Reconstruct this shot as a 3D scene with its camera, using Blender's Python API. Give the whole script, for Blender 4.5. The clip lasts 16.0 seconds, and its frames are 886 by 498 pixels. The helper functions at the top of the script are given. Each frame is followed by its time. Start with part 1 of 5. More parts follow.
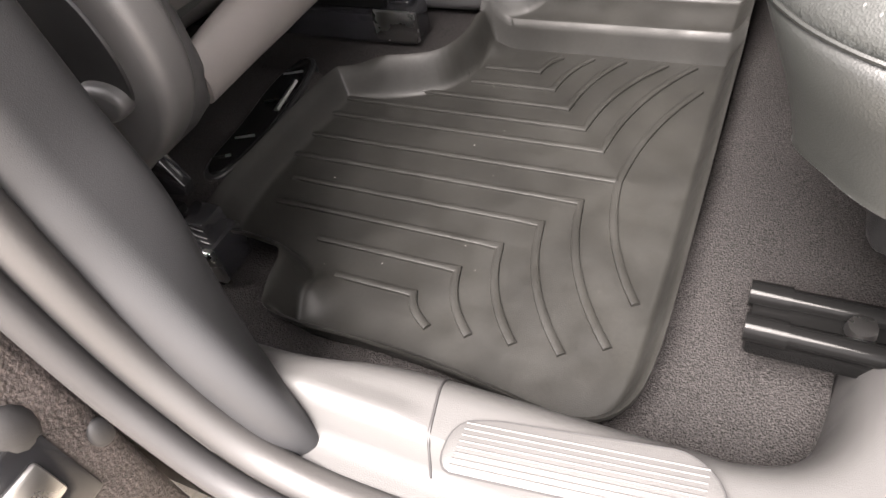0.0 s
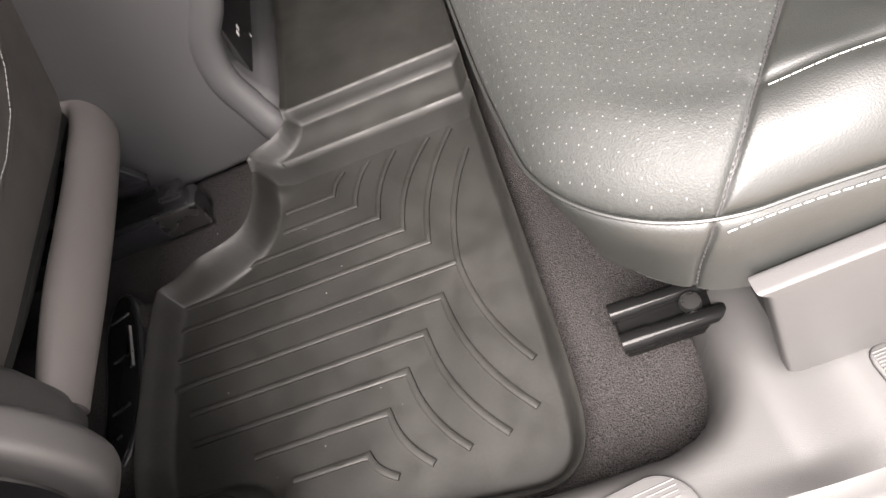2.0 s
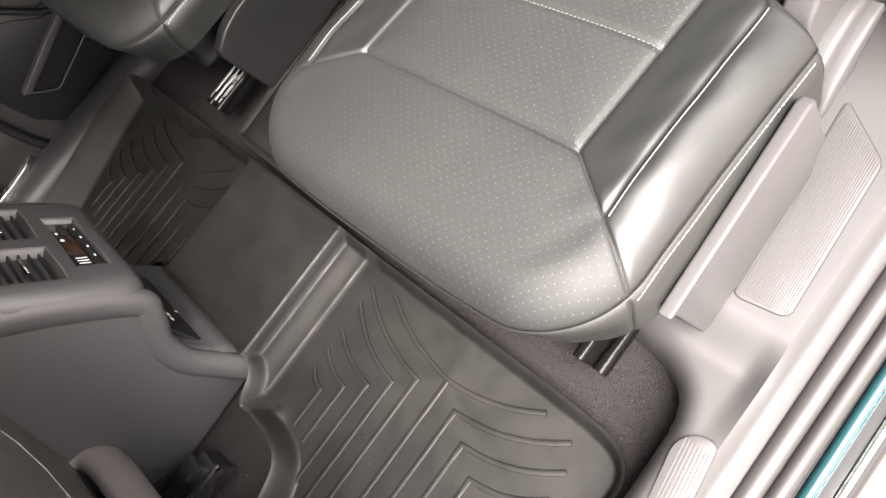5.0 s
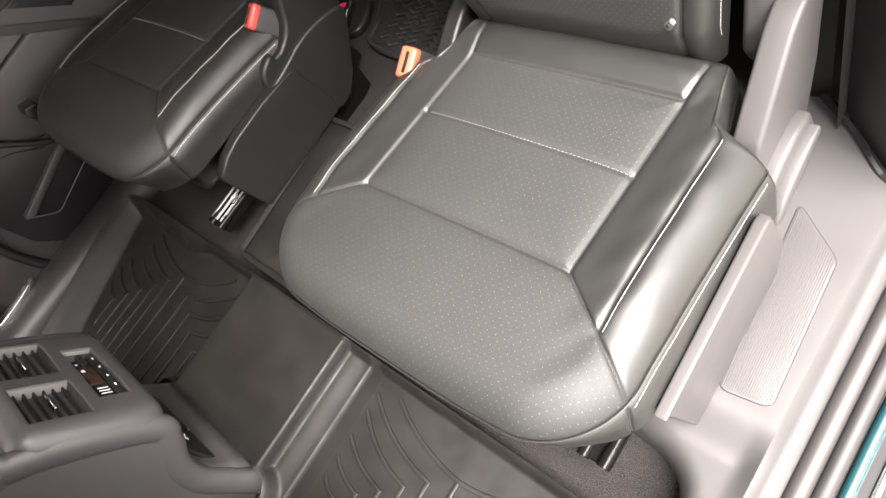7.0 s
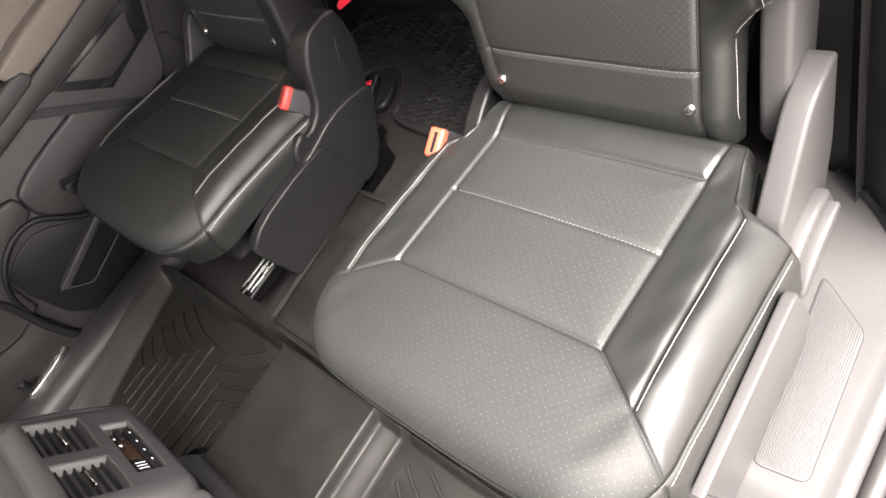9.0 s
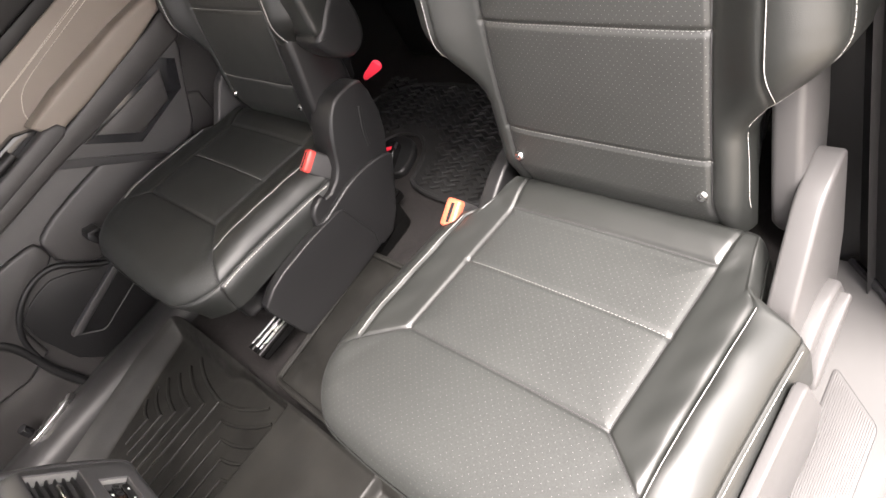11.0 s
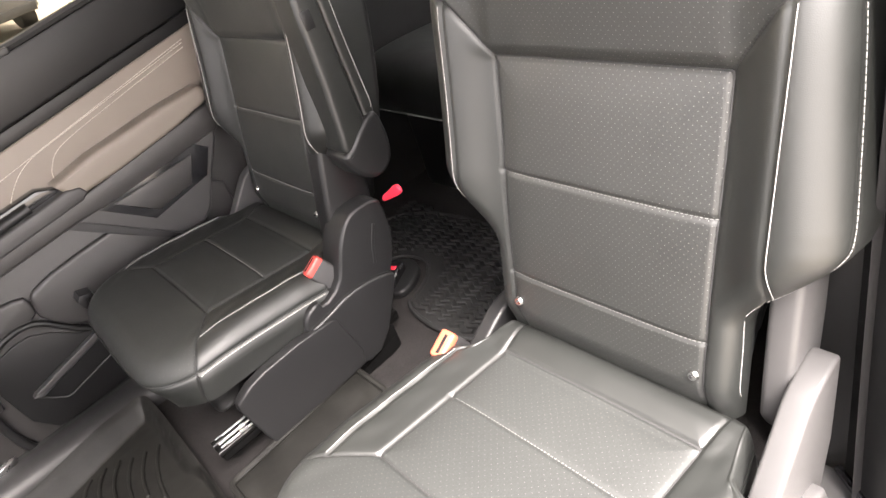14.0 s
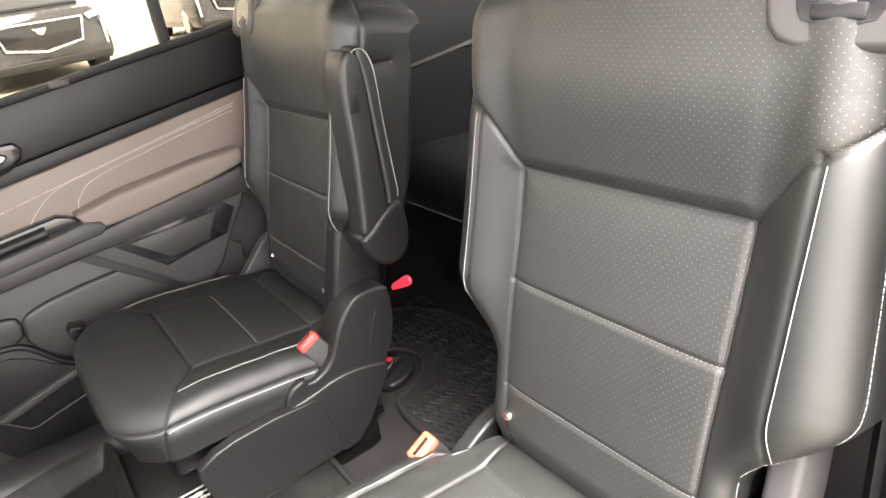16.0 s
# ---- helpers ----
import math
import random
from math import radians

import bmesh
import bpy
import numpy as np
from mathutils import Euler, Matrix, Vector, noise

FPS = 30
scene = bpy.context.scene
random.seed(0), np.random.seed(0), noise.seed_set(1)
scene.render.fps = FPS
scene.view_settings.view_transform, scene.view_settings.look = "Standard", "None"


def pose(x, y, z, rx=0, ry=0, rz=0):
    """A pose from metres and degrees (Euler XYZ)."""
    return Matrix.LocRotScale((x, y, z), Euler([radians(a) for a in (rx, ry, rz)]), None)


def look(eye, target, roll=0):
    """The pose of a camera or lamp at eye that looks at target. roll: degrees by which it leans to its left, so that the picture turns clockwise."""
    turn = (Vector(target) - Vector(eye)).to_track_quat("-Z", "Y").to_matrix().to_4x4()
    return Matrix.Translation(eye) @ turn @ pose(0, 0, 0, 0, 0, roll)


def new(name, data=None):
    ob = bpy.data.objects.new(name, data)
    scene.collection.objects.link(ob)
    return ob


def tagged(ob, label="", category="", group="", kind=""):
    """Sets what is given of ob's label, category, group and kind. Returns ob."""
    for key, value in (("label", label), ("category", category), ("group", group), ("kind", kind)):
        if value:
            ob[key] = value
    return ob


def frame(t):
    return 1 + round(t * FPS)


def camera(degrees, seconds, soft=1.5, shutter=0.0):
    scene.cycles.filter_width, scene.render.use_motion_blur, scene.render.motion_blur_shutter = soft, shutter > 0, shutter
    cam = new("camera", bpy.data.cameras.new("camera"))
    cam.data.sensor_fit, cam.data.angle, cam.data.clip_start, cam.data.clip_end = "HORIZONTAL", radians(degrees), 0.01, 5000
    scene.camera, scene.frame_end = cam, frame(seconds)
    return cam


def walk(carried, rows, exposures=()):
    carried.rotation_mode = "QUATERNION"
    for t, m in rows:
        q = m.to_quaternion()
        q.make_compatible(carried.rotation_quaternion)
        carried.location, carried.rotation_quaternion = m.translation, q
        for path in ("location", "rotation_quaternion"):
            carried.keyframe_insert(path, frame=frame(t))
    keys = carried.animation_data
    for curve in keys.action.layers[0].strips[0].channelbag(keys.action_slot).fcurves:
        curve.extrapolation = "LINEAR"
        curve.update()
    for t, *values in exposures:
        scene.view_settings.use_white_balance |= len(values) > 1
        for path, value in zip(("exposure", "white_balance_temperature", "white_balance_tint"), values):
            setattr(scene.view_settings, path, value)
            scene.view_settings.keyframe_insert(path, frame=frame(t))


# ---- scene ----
cam = camera(68.3, 16.0)
METRES, EYE, TILT, LEAN, TURN = 8.0, 1.5, 0.0, 0.0, 0.0
PATH = [
    (0, (0.092, -0.453, 0.41), (-0.669, 0.705, -1.033), -13.0),
    (0.5, (0.076, -0.443, 0.439), (-0.465, 0.784, -1.044), -14.6),
    (1, (0.074, -0.431, 0.468), (-0.328, 0.801, -1.055), -18.6),
    (1.5, (0.072, -0.419, 0.505), (-0.239, 0.801, -1.049), -23.7),
    (2, (0.074, -0.407, 0.551), (-0.174, 0.804, -1.02), -29.3),
    (2.5, (0.081, -0.402, 0.592), (-0.113, 0.795, -0.998), -35.5),
    (3, (0.076, -0.396, 0.64), (-0.05, 0.784, -0.97), -40.1),
    (3.5, (0.049, -0.396, 0.682), (0.016, 0.778, -0.937), -41.8),
    (4, (0.04, -0.4, 0.723), (0.095, 0.749, -0.913), -43.6),
    (4.2, (0.047, -0.406, 0.735), (0.119, 0.73, -0.91), -45.1),
    (6.3, (0.073, -0.402, 0.839), (0.381, 0.744, -0.771), -43.0),
    (6.5, (0.076, -0.402, 0.846), (0.407, 0.753, -0.752), -42.7),
    (7, (0.079, -0.403, 0.859), (0.458, 0.772, -0.715), -42.1),
    (7.5, (0.077, -0.4, 0.871), (0.489, 0.793, -0.68), -41.7),
    (8, (0.079, -0.4, 0.884), (0.516, 0.817, -0.641), -41.5),
    (8.5, (0.08, -0.397, 0.892), (0.546, 0.845, -0.605), -40.9),
    (9, (0.082, -0.396, 0.898), (0.576, 0.866, -0.572), -40.0),
    (11.5, (0.089, -0.397, 0.92), (0.748, 0.953, -0.401), -32.6),
    (12, (0.088, -0.395, 0.924), (0.794, 0.968, -0.357), -30.1),
    (12.5, (0.09, -0.396, 0.922), (0.84, 0.986, -0.314), -27.7),
    (13, (0.091, -0.395, 0.922), (0.887, 0.996, -0.274), -25.2),
    (13.5, (0.091, -0.396, 0.922), (0.927, 1.009, -0.231), -22.7),
    (14, (0.092, -0.396, 0.926), (0.967, 1.03, -0.171), -20.2),
    (14.5, (0.09, -0.398, 0.928), (0.995, 1.052, -0.108), -17.7),
    (15, (0.093, -0.399, 0.924), (1.027, 1.083, -0.042), -14.8),
    (15.5, (0.094, -0.4, 0.918), (1.061, 1.108, 0.028), -11.6),
    (16, (0.101, -0.395, 0.913), (1.09, 1.135, 0.089), -8.9),
]
walk(cam, [(t, look(eye, target, roll)) for t, eye, target, roll in PATH],
     exposures=[(0.0, 3.42), (1.5, 3.26), (4.0, 3.05), (9.0, 3.2), (11.5, 3.5), (12.0, 3.6), (12.6, 3.88), (13.2, 3.95), (14.0, 3.93), (16.0, 3.87)])

# ---- light: soft daylight from the open door side ----
SUN_EL, SUN_AZ = 58.0, 189.0
world = bpy.data.worlds.new("sky")
scene.world = world
world.use_nodes = True
wn = world.node_tree.nodes
sky = wn.new("ShaderNodeTexSky")
sky.sky_type, sky.sun_disc = "NISHITA", False
sky.sun_elevation, sky.sun_rotation = radians(SUN_EL), radians(SUN_AZ)
sky.air_density, sky.dust_density, sky.ozone_density = 1.0, 4.0, 0.4
mixw = wn.new("ShaderNodeMix")
mixw.data_type = "RGBA"
mixw.inputs[0].default_value = 0.75
mixw.inputs[7].default_value = (15.2, 13.9, 13.5, 1)
world.node_tree.links.new(sky.outputs[0], mixw.inputs[6])
world.node_tree.links.new(mixw.outputs[2], wn["Background"].inputs[0])
wn["Background"].inputs[1].default_value = 0.074
sun_data = bpy.data.lights.new("sun", "SUN")
sun_data.energy, sun_data.angle, sun_data.color = 4.5, radians(36), (1.0, 0.905, 0.862)
sun_ob = new("sun", sun_data)
sun_ob.matrix_world = look((-0.203, -2.6, 4.65), (0.2, 0.0, 0.4))


# ---- materials ----
def principled(name, color, rough, metal=0.0, spec=0.5):
    m = bpy.data.materials.new(name)
    m.use_nodes = True
    b = m.node_tree.nodes["Principled BSDF"]
    b.inputs["Base Color"].default_value = (*color, 1)
    b.inputs["Roughness"].default_value = rough
    b.inputs["Metallic"].default_value = metal
    b.inputs["Specular IOR Level"].default_value = spec
    return m


def surface(name, color, rough, grain=600.0, bump=0.15, stain=0.25, stain_scale=9.0, metal=0.0, spec=0.5,
            dist=0.0006, cells=False, rough_var=0.12, speck=0.0, speck_scale=300.0, bump2=0.0, dots=None):
    """A node material with large soft stains, fine grain in colour and bump, and, if dots is given, a lattice of small holes."""
    m = principled(name, color, rough, metal, spec)
    nt = m.node_tree
    n, ln = nt.nodes, nt.links
    b = n["Principled BSDF"]
    co = n.new("ShaderNodeTexCoord")

    def noise_tex(scale, detail=3.0):
        t = n.new("ShaderNodeTexNoise")
        t.inputs["Scale"].default_value, t.inputs["Detail"].default_value = scale, detail
        ln.new(co.outputs["Object"], t.inputs["Vector"])
        return t.outputs["Fac"]

    def math_node(op, a, c=None):
        t = n.new("ShaderNodeMath")
        t.operation = op
        for k, v in ((0, a), (1, c)):
            if v is None:
                continue
            if isinstance(v, (int, float)):
                t.inputs[k].default_value = v
            else:
                ln.new(v, t.inputs[k])
        return t.outputs[0]

    big, small = noise_tex(stain_scale, 4.0), noise_tex(speck_scale, 2.0)
    val = math_node("ADD", math_node("MULTIPLY", math_node("SUBTRACT", big, 0.5), 2 * stain), 1.0)
    if speck:
        val = math_node("MULTIPLY", val, math_node("ADD", math_node("MULTIPLY", math_node("SUBTRACT", small, 0.5), 4 * speck), 1.0))
    hole = None
    if dots:
        axes, step, radius, tone = dots
        sep = n.new("ShaderNodeSeparateXYZ")
        ln.new(co.outputs["Object"], sep.inputs[0])
        p, q = (math_node("DIVIDE", sep.outputs[a], step) for a in axes)

        def lattice(shift):
            a = math_node("SUBTRACT", math_node("FRACT", math_node("ADD", p, shift)), 0.5)
            c = math_node("SUBTRACT", math_node("FRACT", math_node("ADD", q, shift)), 0.5)
            return math_node("SQRT", math_node("ADD", math_node("MULTIPLY", a, a), math_node("MULTIPLY", c, c)))

        near = math_node("MINIMUM", lattice(100.0), lattice(100.5))
        hole = math_node("LESS_THAN", near, radius / step)
    mul = n.new("ShaderNodeVectorMath")
    mul.operation = "SCALE"
    mul.inputs[0].default_value = color
    ln.new(val, mul.inputs["Scale"])
    colour = mul.outputs[0]
    if hole is not None:
        mx = n.new("ShaderNodeMix")
        mx.data_type = "RGBA"
        ln.new(hole, mx.inputs[0])
        ln.new(colour, mx.inputs[6])
        mx.inputs[7].default_value = (*tone, 1)
        colour = mx.outputs[2]
    ln.new(colour, b.inputs["Base Color"])
    rv = math_node("ADD", math_node("MULTIPLY", math_node("SUBTRACT", noise_tex(stain_scale * 2.3, 5.0), 0.5), 2 * rough_var), rough)
    ln.new(rv, b.inputs["Roughness"])
    if cells:
        g = n.new("ShaderNodeTexVoronoi")
        g.inputs["Scale"].default_value = grain
        ln.new(co.outputs["Object"], g.inputs["Vector"])
        height = g.outputs["Distance"]
    else:
        height = noise_tex(grain, 4.0)
    if bump2:
        height = math_node("ADD", height, math_node("MULTIPLY", noise_tex(22.0, 3.0), bump2))
    if hole is not None:
        height = math_node("SUBTRACT", height, math_node("MULTIPLY", hole, 1.5))
    bp = n.new("ShaderNodeBump")
    bp.inputs["Strength"].default_value, bp.inputs["Distance"].default_value = bump, dist
    ln.new(height, bp.inputs["Height"])
    ln.new(bp.outputs[0], b.inputs["Normal"])
    return m


LEATHER = surface("black_leather", (0.0076, 0.0084, 0.0077), 0.48, spec=0.6, grain=1000, bump=0.14, cells=True, stain=0.15, bump2=0.35, rough_var=0.07)
LEATHER_PERF_FLAT = surface("perforated_leather_flat", (0.0094, 0.0106, 0.0098), 0.66, spec=0.54, grain=900, bump=0.26, cells=True, stain=0.15, bump2=0.30, speck=0.30, speck_scale=420,
                            rough_var=0.06, dots=((0, 1), 0.0106, 0.00044, (0.068, 0.0664, 0.0643)))
LEATHER_PERF_UP = surface("perforated_leather_upright", (0.0085, 0.0093, 0.0085), 0.50, spec=0.76, grain=900, bump=0.24, cells=True, stain=0.15, bump2=0.30, speck=0.30, speck_scale=420,
                          rough_var=0.06, dots=((1, 2), 0.0088, 0.00046, (0.092, 0.090, 0.087)))
THREAD_DIM = surface("grey_thread", (0.12, 0.12, 0.115), 0.7, grain=1500, bump=0.3)
BEIGE_THREAD = surface("beige_thread", (0.42, 0.385, 0.335), 0.7, grain=1500, bump=0.3)
THREAD = surface("pale_thread", (0.27, 0.266, 0.255), 0.7, grain=1500, bump=0.3)
PLASTIC = surface("grey_plastic", (0.042, 0.041, 0.041), 0.44, spec=0.35, grain=1400, bump=0.25, stain=0.08, rough_var=0.05)
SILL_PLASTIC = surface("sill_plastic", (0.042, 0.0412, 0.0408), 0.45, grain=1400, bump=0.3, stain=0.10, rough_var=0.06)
PILLAR_PLASTIC = surface("pillar_plastic", (0.0175, 0.0177, 0.0187), 0.5, spec=0.3, grain=1400, bump=0.25, stain=0.1, rough_var=0.05)
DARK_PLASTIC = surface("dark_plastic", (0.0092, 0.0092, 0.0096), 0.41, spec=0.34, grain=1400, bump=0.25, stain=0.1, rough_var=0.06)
SEAT_BACK = surface("soft_grey_seat_back", (0.060, 0.056, 0.053), 0.5, grain=1000, bump=0.2, cells=True, stain=0.15, bump2=0.3)
DOOR_PLASTIC = surface("door_trim_plastic", (0.028, 0.0267, 0.0262), 0.38, spec=0.52, grain=1300, bump=0.3, cells=True, stain=0.12, rough_var=0.06)
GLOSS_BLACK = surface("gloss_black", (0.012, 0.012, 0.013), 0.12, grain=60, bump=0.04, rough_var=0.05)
RUBBER = surface("liner_rubber", (0.0092, 0.0090, 0.0081), 0.52, spec=0.29, grain=1100, bump=0.35, stain=0.75, stain_scale=14, rough_var=0.26, speck=0.20)
MAT_RUBBER = surface("ribbed_rubber", (0.016, 0.016, 0.016), 0.50, spec=0.40, grain=900, bump=0.3)
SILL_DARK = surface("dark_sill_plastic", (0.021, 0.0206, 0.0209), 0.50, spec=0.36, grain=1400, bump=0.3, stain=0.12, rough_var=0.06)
SOFT_TRIM = surface("soft_brown_trim", (0.112, 0.102, 0.097), 0.5, grain=900, bump=0.2, cells=True, stain=0.12)
CARPET = surface("carpet", (0.0215, 0.0198, 0.0195), 0.95, grain=700, bump=1.0, dist=0.004, stain=0.2, speck=1.0, speck_scale=800, spec=0.15)
BEIGE = surface("beige_leatherette", (0.160, 0.136, 0.115), 0.55, grain=1000, bump=0.2, cells=True, stain=0.08)
STEEL = surface("steel", (0.5, 0.5, 0.49), 0.28, metal=1.0, grain=300, bump=0.05, stain=0.1)
CHROME = surface("chrome", (0.75, 0.75, 0.74), 0.12, metal=1.0, grain=100, bump=0.02, stain=0.05, rough_var=0.04)
SATIN = surface("satin_grey", (0.15, 0.148, 0.145), 0.38, grain=1400, bump=0.15, stain=0.08, rough_var=0.05)
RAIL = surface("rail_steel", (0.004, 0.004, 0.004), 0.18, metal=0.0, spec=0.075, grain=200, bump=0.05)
ORANGE = surface("orange_plastic", (0.38, 0.080, 0.042), 0.4, grain=500, bump=0.1, stain=0.1)
RED = surface("red_fabric", (0.75, 0.02, 0.05), 0.6, grain=700, bump=0.3)
BUCKLE_RED = surface("red_plastic", (0.40, 0.042, 0.034), 0.4, grain=500, bump=0.1)
WHITE = principled("white_print", (0.75, 0.75, 0.73), 0.5)
SCREEN = surface("amber_screen", (0.030, 0.016, 0.010), 0.25, grain=90, bump=0.02)
PAINT = surface("teal_paint", (0.006, 0.028, 0.032), 0.22, grain=300, bump=0.03, spec=0.7)
SEAL_GREY = surface("grey_seal", (0.025, 0.0238, 0.0233), 0.5, grain=500, bump=0.2)
SEAL = surface("seal_rubber", (0.013, 0.0125, 0.013), 0.6, grain=500, bump=0.2)
DUSTY = surface("dusty_brown_paint", (0.052, 0.044, 0.042), 0.5, grain=300, bump=0.7, dist=0.003, stain=0.6, stain_scale=45, speck=0.8, speck_scale=380, metal=0.3)
CONCRETE = surface("concrete", (0.23, 0.205, 0.17), 0.9, grain=160, bump=0.7, dist=0.004, stain=0.35, stain_scale=1.6, speck=0.3, speck_scale=90)
LINING = surface("headlining", (0.12, 0.115, 0.11), 0.95, grain=700, bump=0.2)
WALL_PAINT = surface("pale_wall", (0.55, 0.52, 0.46), 0.85, grain=40, bump=0.2, stain=0.15, stain_scale=1.0)
CAR_BLACK = surface("black_car_paint", (0.02, 0.02, 0.022), 0.1, grain=20, bump=0.02, spec=0.7)
TYRE = surface("tyre", (0.02, 0.02, 0.02), 0.8, grain=80, bump=0.3)
LAMP_GLASS = principled("clear_lamp", (0.6, 0.62, 0.64), 0.08)
GLASS = principled("window_glass", (0.315, 0.30, 0.245), 0.0)
GLASS.node_tree.nodes["Principled BSDF"].inputs["Transmission Weight"].default_value = 1.0
GLASS.node_tree.nodes["Principled BSDF"].inputs["IOR"].default_value = 1.05
GLASS_PALE = principled("rear_glass", (0.25, 0.26, 0.25), 0.0)
GLASS_PALE.node_tree.nodes["Principled BSDF"].inputs["Transmission Weight"].default_value = 1.0
GLASS_PALE.node_tree.nodes["Principled BSDF"].inputs["IOR"].default_value = 1.05
CONSOLE_GREY = surface("console_plastic", (0.044, 0.0434, 0.0447), 0.42, spec=0.6, grain=1400, bump=0.25, stain=0.1, rough_var=0.05)
DARK_GLASS = principled("dark_glass", (0.015, 0.017, 0.018), 0.05)


# ---- mesh helpers ----
def finish(name, bm, material, parent=None, label="", smooth=38, mirror=False):
    if mirror:
        for v in bm.verts:
            v.co.y = -v.co.y
        bmesh.ops.reverse_faces(bm, faces=bm.faces[:])
    me = bpy.data.meshes.new(name)
    bm.to_mesh(me)
    bm.free()
    me.materials.append(material)
    if smooth:
        me.polygons.foreach_set("use_smooth", [True] * len(me.polygons))
        me.set_sharp_from_angle(angle=radians(smooth))
    ob = new(name, me)
    if parent:
        ob.parent = parent
    if label:
        tagged(ob, label)
    return ob


def part(name, bm, material, parent, label="", smooth=38, mirror=False):
    return finish(name, bm, material, parent, label, smooth, mirror)


def base(name, x, y, z, label, category, group="", kind=""):
    ob = new(name)
    ob.empty_display_size = 0.02
    ob.location = (x, y, z)
    return tagged(ob, label, category, group, kind)


def clean(bm):
    bmesh.ops.recalc_face_normals(bm, faces=bm.faces[:])
    return bm


def rbox(x0, x1, y0, y1, z0, z1, r=0.004, seg=2, bm=None, m=None):
    bm = bm or bmesh.new()
    got = bmesh.ops.create_cube(bm, size=1)["verts"]
    for v in got:
        v.co = Vector(((x0 + x1) / 2 + v.co.x * (x1 - x0), (y0 + y1) / 2 + v.co.y * (y1 - y0), (z0 + z1) / 2 + v.co.z * (z1 - z0)))
    if r > 0:
        edges = list({e for v in got for e in v.link_edges})
        out = bmesh.ops.bevel(bm, geom=edges, offset=r, segments=seg, profile=0.5, affect="EDGES")
        got = list({v for f in out["faces"] for v in f.verts} | {v for v in got if v.is_valid})
    if m is not None:
        bmesh.ops.transform(bm, matrix=m, verts=got)
    return bm


def smooth_loop(pts, rounds=2):
    """Chaikin's corner cutting of a closed outline."""
    for _ in range(rounds):
        out = []
        for a, b in zip(pts, pts[1:] + pts[:1]):
            out += [tuple(p * 0.75 + q * 0.25 for p, q in zip(a, b)), tuple(p * 0.25 + q * 0.75 for p, q in zip(a, b))]
        pts = out
    return pts


def slab(outline, lo, hi, axis="y", r=0.004, seg=3, taper=0.0, bulge=0.0):
    """A plate: an outline in the two other axes, from lo to hi along axis, with rounded rims."""
    bm = bmesh.new()
    n = len(outline)
    cx, cy = sum(p[0] for p in outline) / n, sum(p[1] for p in outline) / n

    def place(a, b, c):
        return {"y": (a, c, b), "x": (c, a, b), "z": (a, b, c)}[axis]

    area = sum(p[0] * q[1] - q[0] * p[1] for p, q in zip(outline, outline[1:] + outline[:1]))
    pts = outline if area > 0 else outline[::-1]

    def inset(d):
        out = []
        for i in range(n):
            a, b, c = pts[i - 1], pts[i], pts[(i + 1) % n]
            e1 = Vector((b[0] - a[0], b[1] - a[1]))
            e2 = Vector((c[0] - b[0], c[1] - b[1]))
            nn = Vector((-e1.y, e1.x)).normalized() + Vector((-e2.y, e2.x)).normalized()
            if nn.length < 1e-6:
                nn = Vector((-e1.y, e1.x))
            nn.normalize()
            out.append((b[0] + nn.x * d, b[1] + nn.y * d))
        return out

    rings = []
    sgn = 1 if hi > lo else -1
    for k in range(seg + 1):
        a = math.pi / 2 * k / seg
        rings.append((inset(r * (1 - math.sin(a))), lo + sgn * r * (1 - math.cos(a))))
    for k in range(seg + 1):
        a = math.pi / 2 * k / seg
        rings.append((inset(r * (1 - math.cos(a)) + taper), hi - sgn * r * (1 - math.sin(a))))
    rows = [[bm.verts.new(place(p[0], p[1], c)) for p in ring] for ring, c in rings]
    for ra, rb in zip(rows, rows[1:]):
        for i in range(n):
            bm.faces.new((ra[i], ra[(i + 1) % n], rb[(i + 1) % n], rb[i]))
    bm.faces.new(rows[0][::-1])
    bm.faces.new(rows[-1])
    return clean(bm)


def tube(points, r, sides=8, bm=None, close=False, squash=None):
    bm = bm or bmesh.new()
    pts = [Vector(p) for p in points]
    rows = []
    a = None
    for i, p in enumerate(pts):
        if close:
            d = pts[(i + 1) % len(pts)] - pts[i - 1]
        else:
            d = pts[min(i + 1, len(pts) - 1)] - pts[max(i - 1, 0)]
        d.normalize()
        if a is None or close:
            up = Vector((0, 0, 1)) if abs(d.z) < 0.9 else Vector((0, 1, 0))
            a = d.cross(up).normalized()
        else:
            a = (a - d * a.dot(d)).normalized()
        b = a.cross(d)
        ka, kb = squash or (1, 1)
        rr = r[i] if isinstance(r, (list, tuple)) else r
        rows.append([bm.verts.new(p + rr * (ka * math.cos(t) * a + kb * math.sin(t) * b)) for t in (2 * math.pi * k / sides for k in range(sides))])
    pairs = list(zip(rows, rows[1:])) + ([(rows[-1], rows[0])] if close else [])
    for ra, rb in pairs:
        for k in range(sides):
            bm.faces.new((ra[k], ra[(k + 1) % sides], rb[(k + 1) % sides], rb[k]))
    if not close:
        bm.faces.new(rows[0][::-1])
        bm.faces.new(rows[-1])
    return clean(bm)


def curve_points(pts, n=12):
    """A smooth line through the given points (Catmull-Rom)."""
    pts = [Vector(p) for p in pts]
    ext = [2 * pts[0] - pts[1]] + pts + [2 * pts[-1] - pts[-2]]
    out = []
    for i in range(1, len(ext) - 2):
        p0, p1, p2, p3 = ext[i - 1 : i + 3]
        for k in range(n):
            t = k / n
            out.append(0.5 * (2 * p1 + (p2 - p0) * t + (2 * p0 - 5 * p1 + 4 * p2 - p3) * t * t + (3 * p1 - p0 - 3 * p2 + p3) * t**3))
    return out + [pts[-1]]


